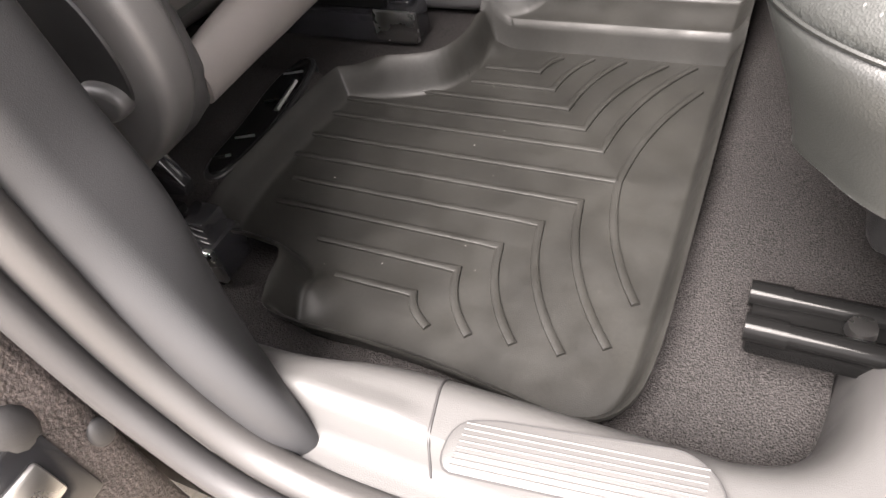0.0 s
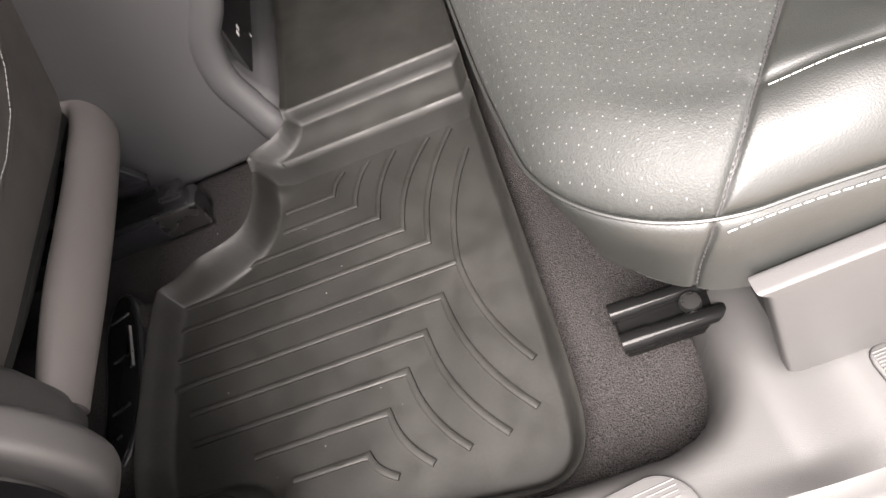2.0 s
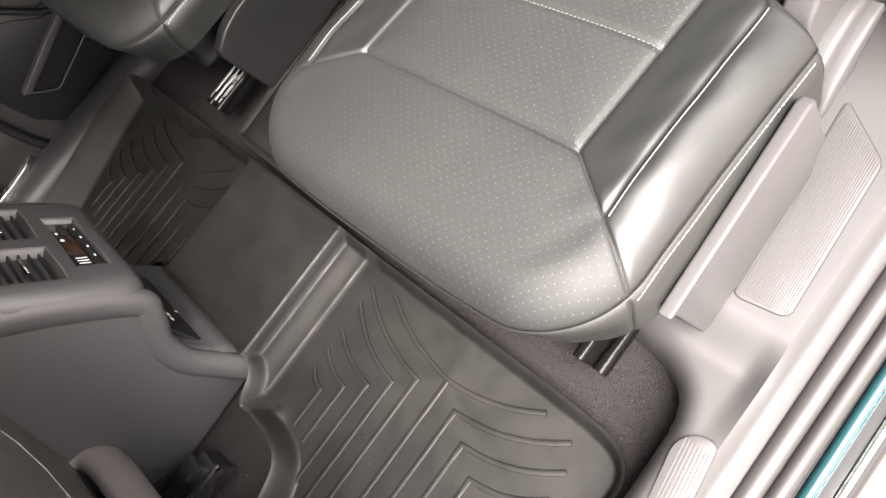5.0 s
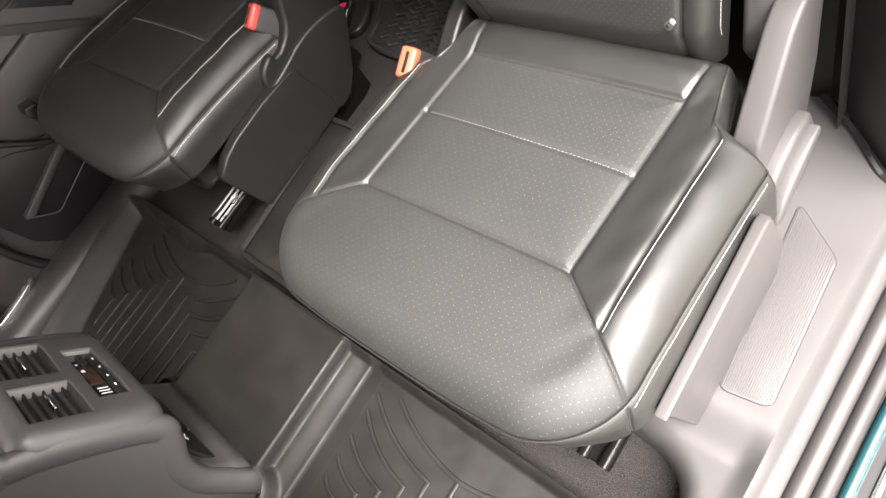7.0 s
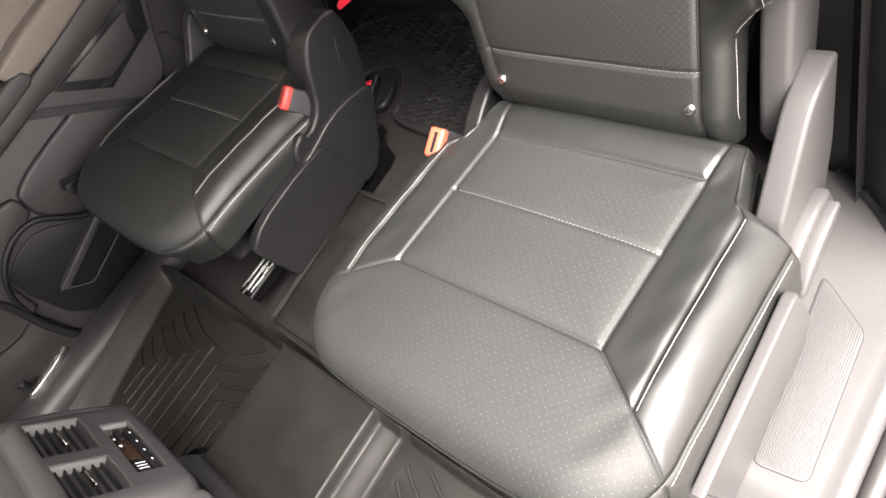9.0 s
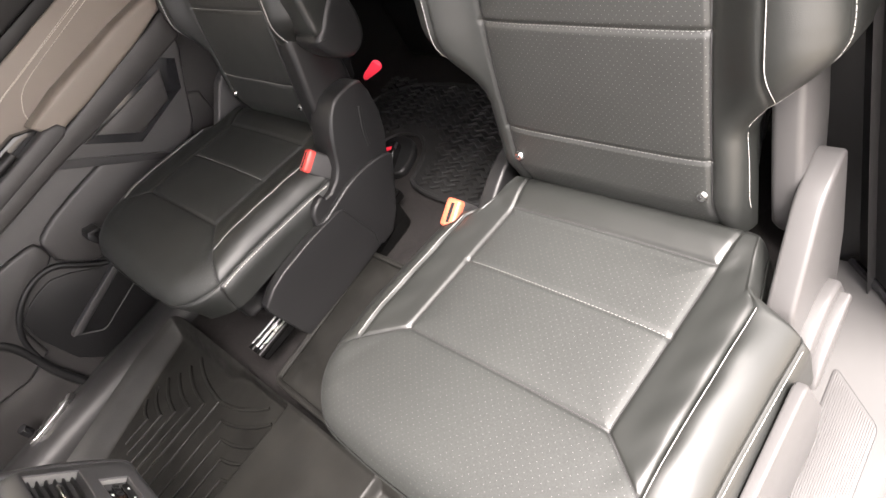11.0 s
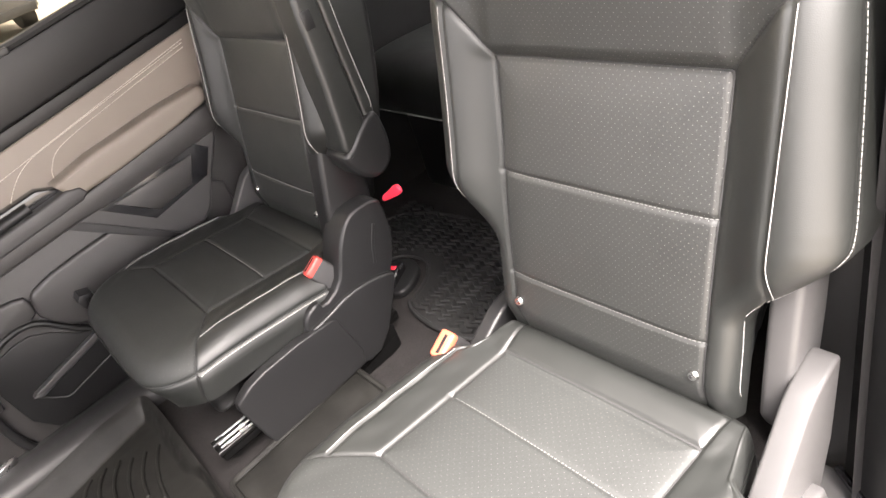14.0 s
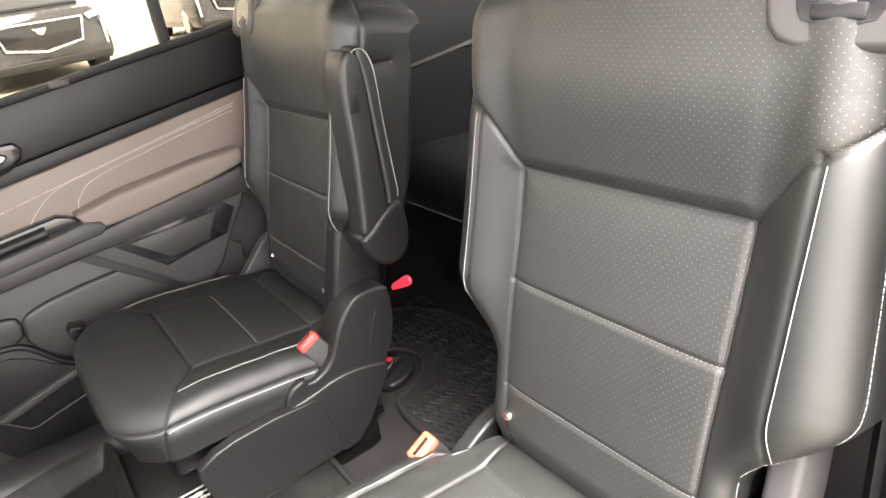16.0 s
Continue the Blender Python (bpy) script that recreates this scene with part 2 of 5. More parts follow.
def resample(points, step):
    pts = [Vector(p) for p in points]
    out, left = [pts[0]], step
    for a, b in zip(pts, pts[1:]):
        d = (b - a).length
        at = 0.0
        while d - at >= left:
            at += left
            out.append(a.lerp(b, at / d))
            left = step
        left -= d - at
    return out


def stitches(line, dash=0.0046, gap=0.0016, r=0.00075, lift=None):
    """Short threads along a line."""
    bm = bmesh.new()
    pts = resample(line, dash + gap)
    for a, b in zip(pts, pts[1:]):
        d = b - a
        if d.length < 1e-5:
            continue
        d.normalize()
        up = Vector((0, 0, 1)) if abs(d.z) < 0.8 else Vector((1, 0, 0))
        s = d.cross(up).normalized()
        u = s.cross(d)
        e = a + d * dash
        ring = [bm.verts.new(p + k * s * r + h * u * r) for p in (a, e) for k, h in ((1, 0), (0, 1), (-1, 0), (0, -1))]
        mid = [ring[i] for i in range(8)]
        for k in range(4):
            bm.faces.new((mid[k], mid[(k + 1) % 4], mid[4 + (k + 1) % 4], mid[4 + k]))
        bm.faces.new(mid[3::-1])
        bm.faces.new(mid[4:])
    return clean(bm)


def sstep(a, b, x):
    t = np.clip((np.asarray(x, float) - a) / (b - a), 0, 1)
    return t * t * (3 - 2 * t)


def seg_dist(px, py, line):
    """Distance of points to an open line of points."""
    best = np.full(np.shape(px), 1e9)
    for (ax, ay), (bx, by) in zip(line, line[1:]):
        dx, dy = bx - ax, by - ay
        t = np.clip(((px - ax) * dx + (py - ay) * dy) / (dx * dx + dy * dy + 1e-12), 0, 1)
        best = np.minimum(best, np.hypot(px - ax - t * dx, py - ay - t * dy))
    return best


from mathutils.geometry import delaunay_2d_cdt


def field(outline, height, step=0.006, thick=0.003, skirt=0.0):
    """A sheet over an outline in x and y whose height is a function of x, y and the distance to the rim, with a lip all round."""
    n = len(outline)
    ox, oy = np.array([p[0] for p in outline]), np.array([p[1] for p in outline])
    xs, ys = np.arange(ox.min() + step / 2, ox.max(), step), np.arange(oy.min() + step / 2, oy.max(), step)
    gx, gy = (g.ravel() for g in np.meshgrid(xs, ys))
    loop = list(zip(ox, oy)) + [(ox[0], oy[0])]
    keep = seg_dist(gx, gy, loop) > step * 0.45
    pts = [Vector(p) for p in zip(ox, oy)] + [Vector(p) for p in zip(gx[keep], gy[keep])]
    verts, _, faces, *_ = delaunay_2d_cdt(pts, [], [list(range(n))], 1, 1e-6)
    vx, vy = np.array([v.x for v in verts]), np.array([v.y for v in verts])
    d = seg_dist(vx, vy, loop)
    z = height(vx, vy, d)
    bm = bmesh.new()
    vs = [bm.verts.new((a, b, c)) for a, b, c in zip(vx, vy, z)]
    for f in faces:
        bm.faces.new([vs[k] for k in f])
    bmesh.ops.recalc_face_normals(bm, faces=bm.faces[:])
    if sum(f.normal.z for f in bm.faces) < 0:
        bmesh.ops.reverse_faces(bm, faces=bm.faces[:])
    rim = [e for e in bm.edges if e.is_boundary]
    got = bmesh.ops.extrude_edge_only(bm, edges=rim)["geom"]
    for v in got:
        if isinstance(v, bmesh.types.BMVert):
            v.co.z -= thick + skirt
    return clean(bm)


def dense(pts, step=0.006):
    out = []
    for a, b in zip(pts, pts[1:] + pts[:1]):
        k = max(1, int(math.dist(a, b) / step))
        out += [(a[0] + (b[0] - a[0]) * i / k, a[1] + (b[1] - a[1]) * i / k) for i in range(k)]
    return out


def bars(rows, material, parent, name="print_mark"):
    """Plain small raised marks, each given as a box."""
    for b in rows:
        part(name, rbox(*b, r=0), material, parent, smooth=0)


# ---- structure: ground, floor, sills, roof ----
def ground_height(x, y, d):
    return -0.46 + 0.38 * sstep(3.0, 11.0, y)


gp = dense([(-60, -60), (60, -60), (60, 80), (-60, 80)], 4.0)
ground = finish("ground", field(gp, ground_height, step=1.0, thick=0.1), CONCRETE)
tagged(ground, "rough pale concrete ground of the car lot", "ground", kind="structure")

carpet_outline = dense([(-1.2, -0.275), (0.09, -0.275), (0.14, -0.262), (0.165, -0.24), (0.176, -0.2), (0.18, -0.15),
                        (1.75, -0.15), (1.75, 1.12), (0.09, 1.12), (-1.2, 1.12)], 0.03)


def carpet_height(x, y, d):
    return -0.006 + 0.032 * (1 - sstep(-0.37, -0.32, x)) * sstep(-0.16, -0.12, y) * (1 - sstep(0.07, 0.1, y)) + 0.045 * sstep(0.5, 0.62, x) + 0.02 * sstep(0.10, 0.2, x) * sstep(0.30, 0.34, y) * (1 - sstep(0.58, 0.62, y)) * (1 - sstep(0.42, 0.50, x)) + 0.0012 * np.sin(x * 61) * np.sin(y * 47)


floor = finish("floor", field(carpet_outline, carpet_height, step=0.02, thick=0.03), CARPET, smooth=60)
tagged(floor, "dark grey-brown looped carpet of the car floor", "carpet", kind="structure")


def tunnel(y):
    near = 0.034 * sstep(0.195, 0.203, y) + 0.012 * sstep(0.200, 0.248, y) + 0.024 * sstep(0.242, 0.250, y)
    return near - 0.063 * sstep(0.500, 0.534, y) - 0.007 * sstep(0.548, 0.566, y)


# near side sill trim, with its step pad, and the wide rear quarter shelf with a ribbed pad
SILL_IN = [(-0.22, -0.285), (-0.137, -0.282), (-0.06, -0.270), (0.09, -0.268), (0.128, -0.262), (0.152, -0.248), (0.168, -0.222), (0.176, -0.19), (0.182, -0.15)]
sill_in = [(p.x, p.y) for p in curve_points([(a, b, 0) for a, b in SILL_IN], 8)]
sill_outline = dense(sill_in + [(0.66, -0.15), (0.66, -0.205), (0.565, -0.308), (0.54, -0.352), (-0.22, -0.352)], 0.0045)


def sill_height(x, y, d):
    e = seg_dist(x, y, sill_in)
    roll = 0.066 * (1 - np.sqrt(np.clip(1 - (1 - np.clip(e / 0.030, 0, 1)) ** 2, 0, 1)))
    ledge = -0.026 * (1 - sstep(-0.338, -0.322, y)) + 0.003 * np.exp(-((y + 0.317) / 0.007) ** 2) * (1 - sstep(-0.06, -0.03, x))
    dish = -0.021 * np.clip((x - 0.10) / 0.09, 0, 1) * (1 - sstep(0.192, 0.25, x)) * sstep(-0.338, -0.30, y)
    return 0.088 - roll + ledge + dish


sill = finish("sill_trim", field(sill_outline, sill_height, step=0.0045, thick=0.01, skirt=0.05), SILL_PLASTIC, smooth=50)
tagged(sill, "pale grey plastic door sill trim beside the carpet", "sill trim", kind="structure")


for pts, lb in ((tuple((-0.0395 + 0.0125 * k / 12, -0.276 - 0.060 * k / 12) for k in range(13)), "dark joint line across the sill trim"),):
    jl = finish("sill_joint", tube([(x, y, float(sill_height(np.array(x), np.array(y), 0)) + 0.0002) for x, y in pts], 0.0009, 6), SEAL)
    tagged(jl, lb, "joint", kind="structure")


def step_pad(name, outline, zt, ribs, thing_label, along):
    top = base(name, 0, 0, 0, thing_label, "step pad", kind="structure")
    part("plate", slab(smooth_loop(dense(outline, 0.02), 2), zt - 0.001, zt + 0.0012, "z", r=0.001, seg=2), SILL_PLASTIC, top)
    part("groove", tube([(p[0], p[1], zt + 0.0003) for p in smooth_loop(dense(outline, 0.02), 2)], 0.0008, 6, close=True), SEAL, top)
    for a, b in ribs:
        bm = tube([a, b], 0.0003, 6, squash=(2.2, 1.0))
        part("rib", bm, SILL_PLASTIC, top)
    return top


step_pad("step_pad", [(-0.019, -0.312), (0.0, -0.304), (0.10, -0.288), (0.118, -0.300), (0.122, -0.322), (-0.018, -0.340)], 0.0885,
         [((-0.012, y, 0.0898), (0.110, y + 0.0155, 0.0898)) for y in np.arange(-0.335, -0.3095, 0.0036)],
         "ribbed grey plastic step pad set in the door sill", 0)
PAD = [(0.257, -0.253), (0.506, -0.236), (0.45, -0.300), (0.262, -0.309)]
ribs = []
for k in range(22):
    f = (k + 0.6) / 22.2
    lo, hi = Vector((0.264, -0.3065, 0.0900)).lerp(Vector((0.260, -0.2545, 0.0900)), f), Vector((0.448, -0.2985, 0.0900)).lerp(Vector((0.499, -0.238, 0.0900)), f)
    ribs.append((lo, hi))
step_pad("step_pad", PAD, 0.0885, ribs, "long ribbed grey plastic pad on the rear quarter shelf", 0)

# door seal and painted jamb outside the sill
SEAL_LINE = [(1.1, -0.362, 0.30), (0.85, -0.362, 0.12), (0.6, -0.362, 0.072), (0.3, -0.362, 0.066), (0.0, -0.362, 0.062), (-0.11, -0.362, 0.068), (-0.165, -0.360, 0.125), (-0.195, -0.357, 0.21), (-0.215, -0.352, 0.34), (-0.24, -0.345, 0.6), (-0.26, -0.335, 1.0)]
for dy, r, mt in ((0.0, 0.0115, SEAL_GREY), (-0.020, 0.0095, SEAL)):
    line = [(p[0] + dy * 0.35, p[1] + dy, p[2] - 0.004 + dy * 0.15) for p in curve_points(SEAL_LINE, 14)]
    s = finish("door_seal", tube(line, r, 12), mt)
    tagged(s, "black rubber seal bead along the door opening", "door seal", kind="structure")
jamb = finish("door_jamb", rbox(-0.135, 1.3, -0.435, -0.352, -0.16, 0.036, 0.016, 4), GLOSS_BLACK)
tagged(jamb, "glossy black painted rocker below the door opening", "rocker panel", kind="structure")
for dy, mt, r, lb in ((-0.402, PAINT, 0.0075, "glossy teal painted bead along the rocker"), (-0.424, CHROME, 0.004, "thin bright trim bead along the rocker")):
    bead = finish("jamb_bead", tube(curve_points([(0.0, dy, 0.038), (0.3, dy + 0.002, 0.040), (0.45, dy - 0.003, 0.041), (0.62, dy, 0.043), (1.1, dy, 0.10)], 8), r, 10), mt)
    tagged(bead, lb, "trim strip", kind="structure")

# front footwell sill and the body beyond the pillar
front_sill = finish("front_sill", rbox(-1.2, -0.30, -0.345, -0.285, -0.2, 0.035, 0.012, 3), DARK_PLASTIC)
tagged(front_sill, "dark plastic sill of the front door opening", "sill trim", kind="structure")
fdoor = base("front_door", -0.25, -0.42, 0.1, "dusty brown painted edge of the closed front door", "car door")
part("shut_face", rbox(-0.9, 0.0, -0.10, 0.050, -0.42, 0.28, 0.012, 3), DUSTY, fdoor, "dusty painted rear edge")
for y, z, r in ((0.028, 0.105, 0.012), (0.010, 0.010, 0.016), (0.040, -0.045, 0.010)):
    bm = bmesh.new()
    bmesh.ops.create_uvsphere(bm, u_segments=14, v_segments=8, radius=r)
    for v in bm.verts:
        v.co = Vector((v.co.x * 0.5, y + v.co.y * 0.9, z + v.co.z * 1.3))
    part("rubber_stop", bm, SEAL, fdoor)
lt = part("latch", rbox(-0.004, 0.006, -0.055, 0.018, -0.075, 0.012, 0.004, 2), GLOSS_BLACK, fdoor, "black door latch")
part("latch_plate", rbox(0.004, 0.010, -0.040, 0.004, -0.045, -0.010, 0.003, 2), STEEL, lt, "steel latch plate")

# B pillar: a column lofted from the sill upwards
def b_pillar():
    bm = bmesh.new()
    rows = []
    rings = [(0.050, -0.098, -0.3565, -0.300), (0.085, -0.106, -0.3565, -0.300), (0.12, -0.128, -0.3555, -0.294), (0.16, -0.156, -0.352, -0.287), (0.20, -0.177, -0.350, -0.282), (0.25, -0.193, -0.350, -0.280),
             (0.38, -0.212, -0.348, -0.284), (0.6, -0.235, -0.338, -0.275), (0.9, -0.262, -0.325, -0.262), (1.2, -0.29, -0.30, -0.235)]
    keys = np.array(rings)
    for z in np.linspace(0.050, 1.2, 70):
        x, yo, yi = (float(np.interp(z, keys[:, 0], np.convolve(np.pad(keys[:, k], 1, mode="edge"), (0.12, 0.76, 0.12), "valid"))) for k in (1, 2, 3))
        k = 0.052 * (1 - float(sstep(0.07, 0.22, z)))
        prof = smooth_loop([(x - 0.026, yo), (x - 0.004, yo + 0.004), (x + 0.004, yo + 0.020), (x + 0.003 - 0.35 * k, yo + 0.034), (x + 0.001 - 0.8 * k, yi - 0.010),
                            (x - 0.006 - k, yi - 0.002), (x - 0.016 - k, yi), (x - 0.10, yi + 0.004), (x - 0.16, yi - 0.004), (x - 0.17, yo + 0.02), (x - 0.16, yo)], 2)
        rows.append([bm.verts.new((a, b, z)) for a, b in prof])
    n = len(rows[0])
    for ra, rb in zip(rows, rows[1:]):
        for k in range(n):
            bm.faces.new((ra[k], ra[(k + 1) % n], rb[(k + 1) % n], rb[k]))
    bm.faces.new(rows[0][::-1])
    bm.faces.new(rows[-1])
    return clean(bm)


pillar = finish("pillar_trim", b_pillar(), PILLAR_PLASTIC, smooth=50)
tagged(pillar, "grey plastic trim of the pillar between the doors", "pillar trim", kind="structure")

# roof, rear wall, front bulkhead: plain closing forms
for nm, b, mt, lb in (
    ("ceiling", (-0.60, 1.3, -0.24, 1.10, 1.22, 1.26), LINING, "pale fabric headlining of the car"),
    ("wall_rear", (1.9, 1.95, -0.30, 1.2, -0.1, 0.85), DARK_PLASTIC, "dark tailgate lining behind the last row"),
    # not a car part: unseen panel added to cut light from the front
    ("wall_light_block", (-0.66, -0.60, 0.53, 1.12, 0.10, 0.84), DARK_PLASTIC, "added unseen dark panel keeping light out of the far front"),
    ("wall_far_front", (-1.3, -0.64, 1.14, 1.20, -0.1, 0.70), DARK_PLASTIC, "dark plain panel closing the far front side of the cabin"),
    ("wall_front", (-1.3, -1.25, -0.30, 1.2, -0.1, 0.72), DARK_PLASTIC, "dark dashboard closing the front of the cabin"),
):
    tagged(finish(nm, rbox(*b, r=0.01), mt), lb, "wall" if nm.startswith("wall") else nm, kind="structure")

# near rear quarter trim, dark, rising from the shelf
quarter = finish("quarter_trim", slab([(0.663, -0.13), (0.667, -0.206), (0.575, -0.306), (0.565, -0.36), (1.9, -0.36), (1.9, -0.13)], 0.03, 0.80, "z", r=0.012, seg=4, taper=0.004), DARK_PLASTIC)
tagged(quarter, "dark plastic rear quarter trim behind the seat", "quarter trim", kind="structure")
qs = finish("quarter_seal", tube(curve_points([(0.660, -0.200, 0.094), (0.62, -0.252, 0.092), (0.570, -0.303, 0.086), (0.548, -0.35, 0.07)], 8), 0.006, 8), GLOSS_BLACK)
tagged(qs, "glossy black seal at the foot of the quarter trim", "seal", kind="structure")
belt = finish("seat_belt", tube(curve_points([(0.640, -0.232, 0.085), (0.650, -0.226, 0.4), (0.652, -0.226, 0.9)], 8), 0.022, 8, squash=(1.0, 0.06)), SEAL)
tagged(belt, "black woven seat belt webbing beside the quarter trim", "seat belt")


# ---- floor liner ----
LINER = [(-0.362, -0.180), (-0.30, -0.186), (-0.250, -0.186), (-0.232, -0.196), (-0.226, -0.230), (-0.214, -0.256), (-0.11, -0.251), (0.0, -0.262), (0.036, -0.262),
         (0.060, -0.245), (0.071, -0.21), (0.073, -0.1), (0.075, 0.2), (0.078, 0.27), (0.082, 0.48), (0.080, 0.6), (0.082, 0.75), (0.085, 0.95),
         (0.080, 1.03), (0.055, 1.045), (-0.25, 0.95), (-0.34, 0.93), (-0.35, 0.68), (-0.33, 0.6), (-0.165, 0.575), (-0.150, 0.55),
         (-0.150, 0.252), (-0.162, 0.228), (-0.196, 0.214), (-0.210, 0.203), (-0.213, 0.15), (-0.226, 0.118), (-0.25, 0.104), (-0.335, 0.086), (-0.352, 0.078)]
liner = base("floor_liner", 0, 0, 0, "dark moulded rubber floor liner with raised chevron ribs", "floor mat")


def liner_height(x, y, d):
    t = np.clip(tunnel(y) / 0.07, 0, 1)
    h = 0.036 - 0.010 * sstep(-0.05, 0.06, x) - 0.012 * (1 - sstep(-0.33, -0.28, x))
    far = sstep(0.70, 0.78, y)
    rim = (h + 0.012 * far) * (1 - sstep(0.003, 0.025 - 0.009 * sstep(-0.28, -0.20, x) + 0.024 * far, d)) * (1 - t)
    ridge = 0.004 * np.exp(-((d - 0.012) / 0.009) ** 2) * (1 - sstep(-0.30, -0.27, x)) * (y < 0.5)
    bump = 0.010 * np.exp(-(((x + 0.198) / 0.016) ** 2 + ((y - 0.19) / 0.02) ** 2)) + 0.012 * np.exp(-(((x + 0.21) / 0.014) ** 2 + ((y + 0.205) / 0.02) ** 2))
    lip = 0.005 * np.exp(-(d / 0.0038) ** 2)
    wear = 0.0002 * np.sin(x * 37 + 2) * np.sin(y * 29)
    return tunnel(y) + rim + ridge + bump + lip + wear


part("tray", field(dense(smooth_loop(LINER, 2), 0.006), liner_height, step=0.0024, thick=0.004), RUBBER, liner, "worn brown-black rubber tray", smooth=60)


def rib(points, w=0.0038, h=0.0031):
    """A low ridge with a flat top along a line on the liner's floor."""
    pts = [Vector((p[0], p[1], 0)) for p in points]
    bm = bmesh.new()
    rows = []
    for i, p in enumerate(pts):
        a, b = pts[max(i - 1, 0)], pts[min(i + 1, len(pts) - 1)]
        d = (b - a).normalized()
        s = Vector((-d.y, d.x, 0))
        if 0 < i < len(pts) - 1:
            c = ((pts[i + 1] - p).normalized()).dot((p - pts[i - 1]).normalized())
            s *= 1 / max(0.5, math.sqrt((1 + c) / 2))
        z0 = float(tunnel(p.y))
        rows.append([bm.verts.new(p + s * o + Vector((0, 0, z0 + k))) for o, k in ((-w, -0.0012), (-w * 0.86, h * 0.75), (-w * 0.5, h), (w * 0.5, h), (w * 0.86, h * 0.75), (w, -0.0012))])
    for ra, rb in zip(rows, rows[1:]):
        for k in range(5):
            bm.faces.new((ra[k], rb[k], rb[k + 1], ra[k + 1]))
    bm.faces.new(rows[0][::-1])
    bm.faces.new(rows[-1])
    return clean(bm)


# chevron ribs of the two wells: middle line, and per side the first step, the step, the arcs' ends and the straights' starts
WELLS = (
    (-0.005, 0.0031, -1, 0.0, 0.0345, [(0.044, 0.133), (0.034, 0.178), (0.004, 0.193), (-0.033, 0.195), (-0.068, 0.198), (-0.102, 0.200)], (-0.335, -0.335, -0.315, -0.312, -0.242, -0.203)),
    (-0.005, 0.0031, 1, 0.009, 0.0296, [(0.045, 0.151), (0.033, 0.193), (0.004, 0.193), (-0.041, 0.193), (-0.076, 0.192), (-0.110, 0.190)], (-0.331, -0.331, -0.332, -0.322, -0.196, -0.190)),
    (0.745, 0.0046, -1, 0.007, 0.0360, [(0.050, 0.134), (0.030, 0.167), (-0.011, 0.182), (-0.047, 0.185), (-0.083, 0.188), (-0.124, 0.1885)], (-0.318,) * 6),
    (0.745, 0.0046, 1, 0.006, 0.0290, [(0.040, 0.149), (0.012, 0.158), (-0.015, 0.171), (-0.038, 0.192), (-0.067, 0.201), (-0.10, 0.200)], (-0.318, -0.318, -0.318, -0.318, -0.20, -0.19)),
)
for yc, rise, s, first, step, ends, starts in WELLS:
    for i in range(6):
        cx, cy = -0.001 - 0.0252 * i, (first if i else 0.0) + step * i
        ex, ey = ends[i]
        kx, ky = cx + 0.10 * (ex - cx), cy + 0.55 * (ey - cy)
        arc = [((1 - t) ** 2 * cx + 2 * t * (1 - t) * kx + t * t * ex, (1 - t) ** 2 * cy + 2 * t * (1 - t) * ky + t * t * ey) for t in (k / 10 for k in range(11))]
        straight = [(starts[i] + (cx - starts[i]) * k / 12, cy) for k in range(12)]
        if i == 0:
            if s < 0:
                part("rib", rib([(x, yc) for x, _ in straight] + [(-0.002, yc)], h=rise), RUBBER, liner)
            part("rib", rib([(a, yc + s * b) for a, b in arc], h=rise), RUBBER, liner)
        elif ey - cy < 0.004:
            part("rib", rib([(a, yc + s * b) for a, b in straight], h=rise), RUBBER, liner)
        else:
            part("rib", rib([(a, yc + s * b) for a, b in straight + arc], h=rise), RUBBER, liner)

# lint and grit lying on the liner
rng = random.Random(11)
bm = bmesh.new()
for _ in range(18):
    x, y = rng.uniform(-0.30, 0.03), rng.uniform(-0.18, 0.17)
    s = rng.uniform(0.0002, 0.0006)
    rbox(-s * rng.uniform(1, 2.4), s, -s, s, 0, s, 0, 1, bm=bm, m=Matrix.Translation((x, y, float(tunnel(y)) + 0.0003)) @ Matrix.Rotation(rng.uniform(0, 3), 4, "Z"))
tagged(part("lint", bm, LINING, liner, "tiny pale specks of lint", smooth=0), "tiny pale specks of lint", kind="stuff")

# runner between the seats, with a raised lip
runner = base("aisle_runner", 0, 0, 0, "dark rubber runner with a raised lip between the seats", "floor mat")
run_out = smooth_loop(dense([(0.092, 0.30), (0.41, 0.30), (0.412, 0.605), (0.10, 0.585)], 0.03), 2)
part("panel", slab(run_out, 0.0, 0.052, "z", r=0.004), RUBBER, runner)
part("lip", tube([(p[0], p[1], 0.056) for p in run_out], 0.0065, 8, close=True), RUBBER, runner, "raised rounded lip")


# ---- seats ----
X_SEAM, X_REAR, HW, ROLL, SEAM_L = 0.250, 0.484, 0.260, 0.052, 0.058
X_FRONT, CORNER = 0.078, 0.095


def skirt_foot(u, v, X):
    """The skirt's lower edge: higher in front than along the sides."""
    return 0.205 - 0.036 * sstep(0.8, 1.5, v / (u + 1e-6)) * sstep(0.24, 0.34, X)


def front_bow(aY):
    return 0.35 * np.maximum(0, np.minimum(aY, 0.27) - 0.05) ** 2


def cushion_edge(X, aY):
    """How far a place of the sheet lies before the front and beyond the side of the corner's centre."""
    return np.maximum(0, X_FRONT + CORNER - (X - front_bow(aY))), np.maximum(0, aY - (HW - CORNER))


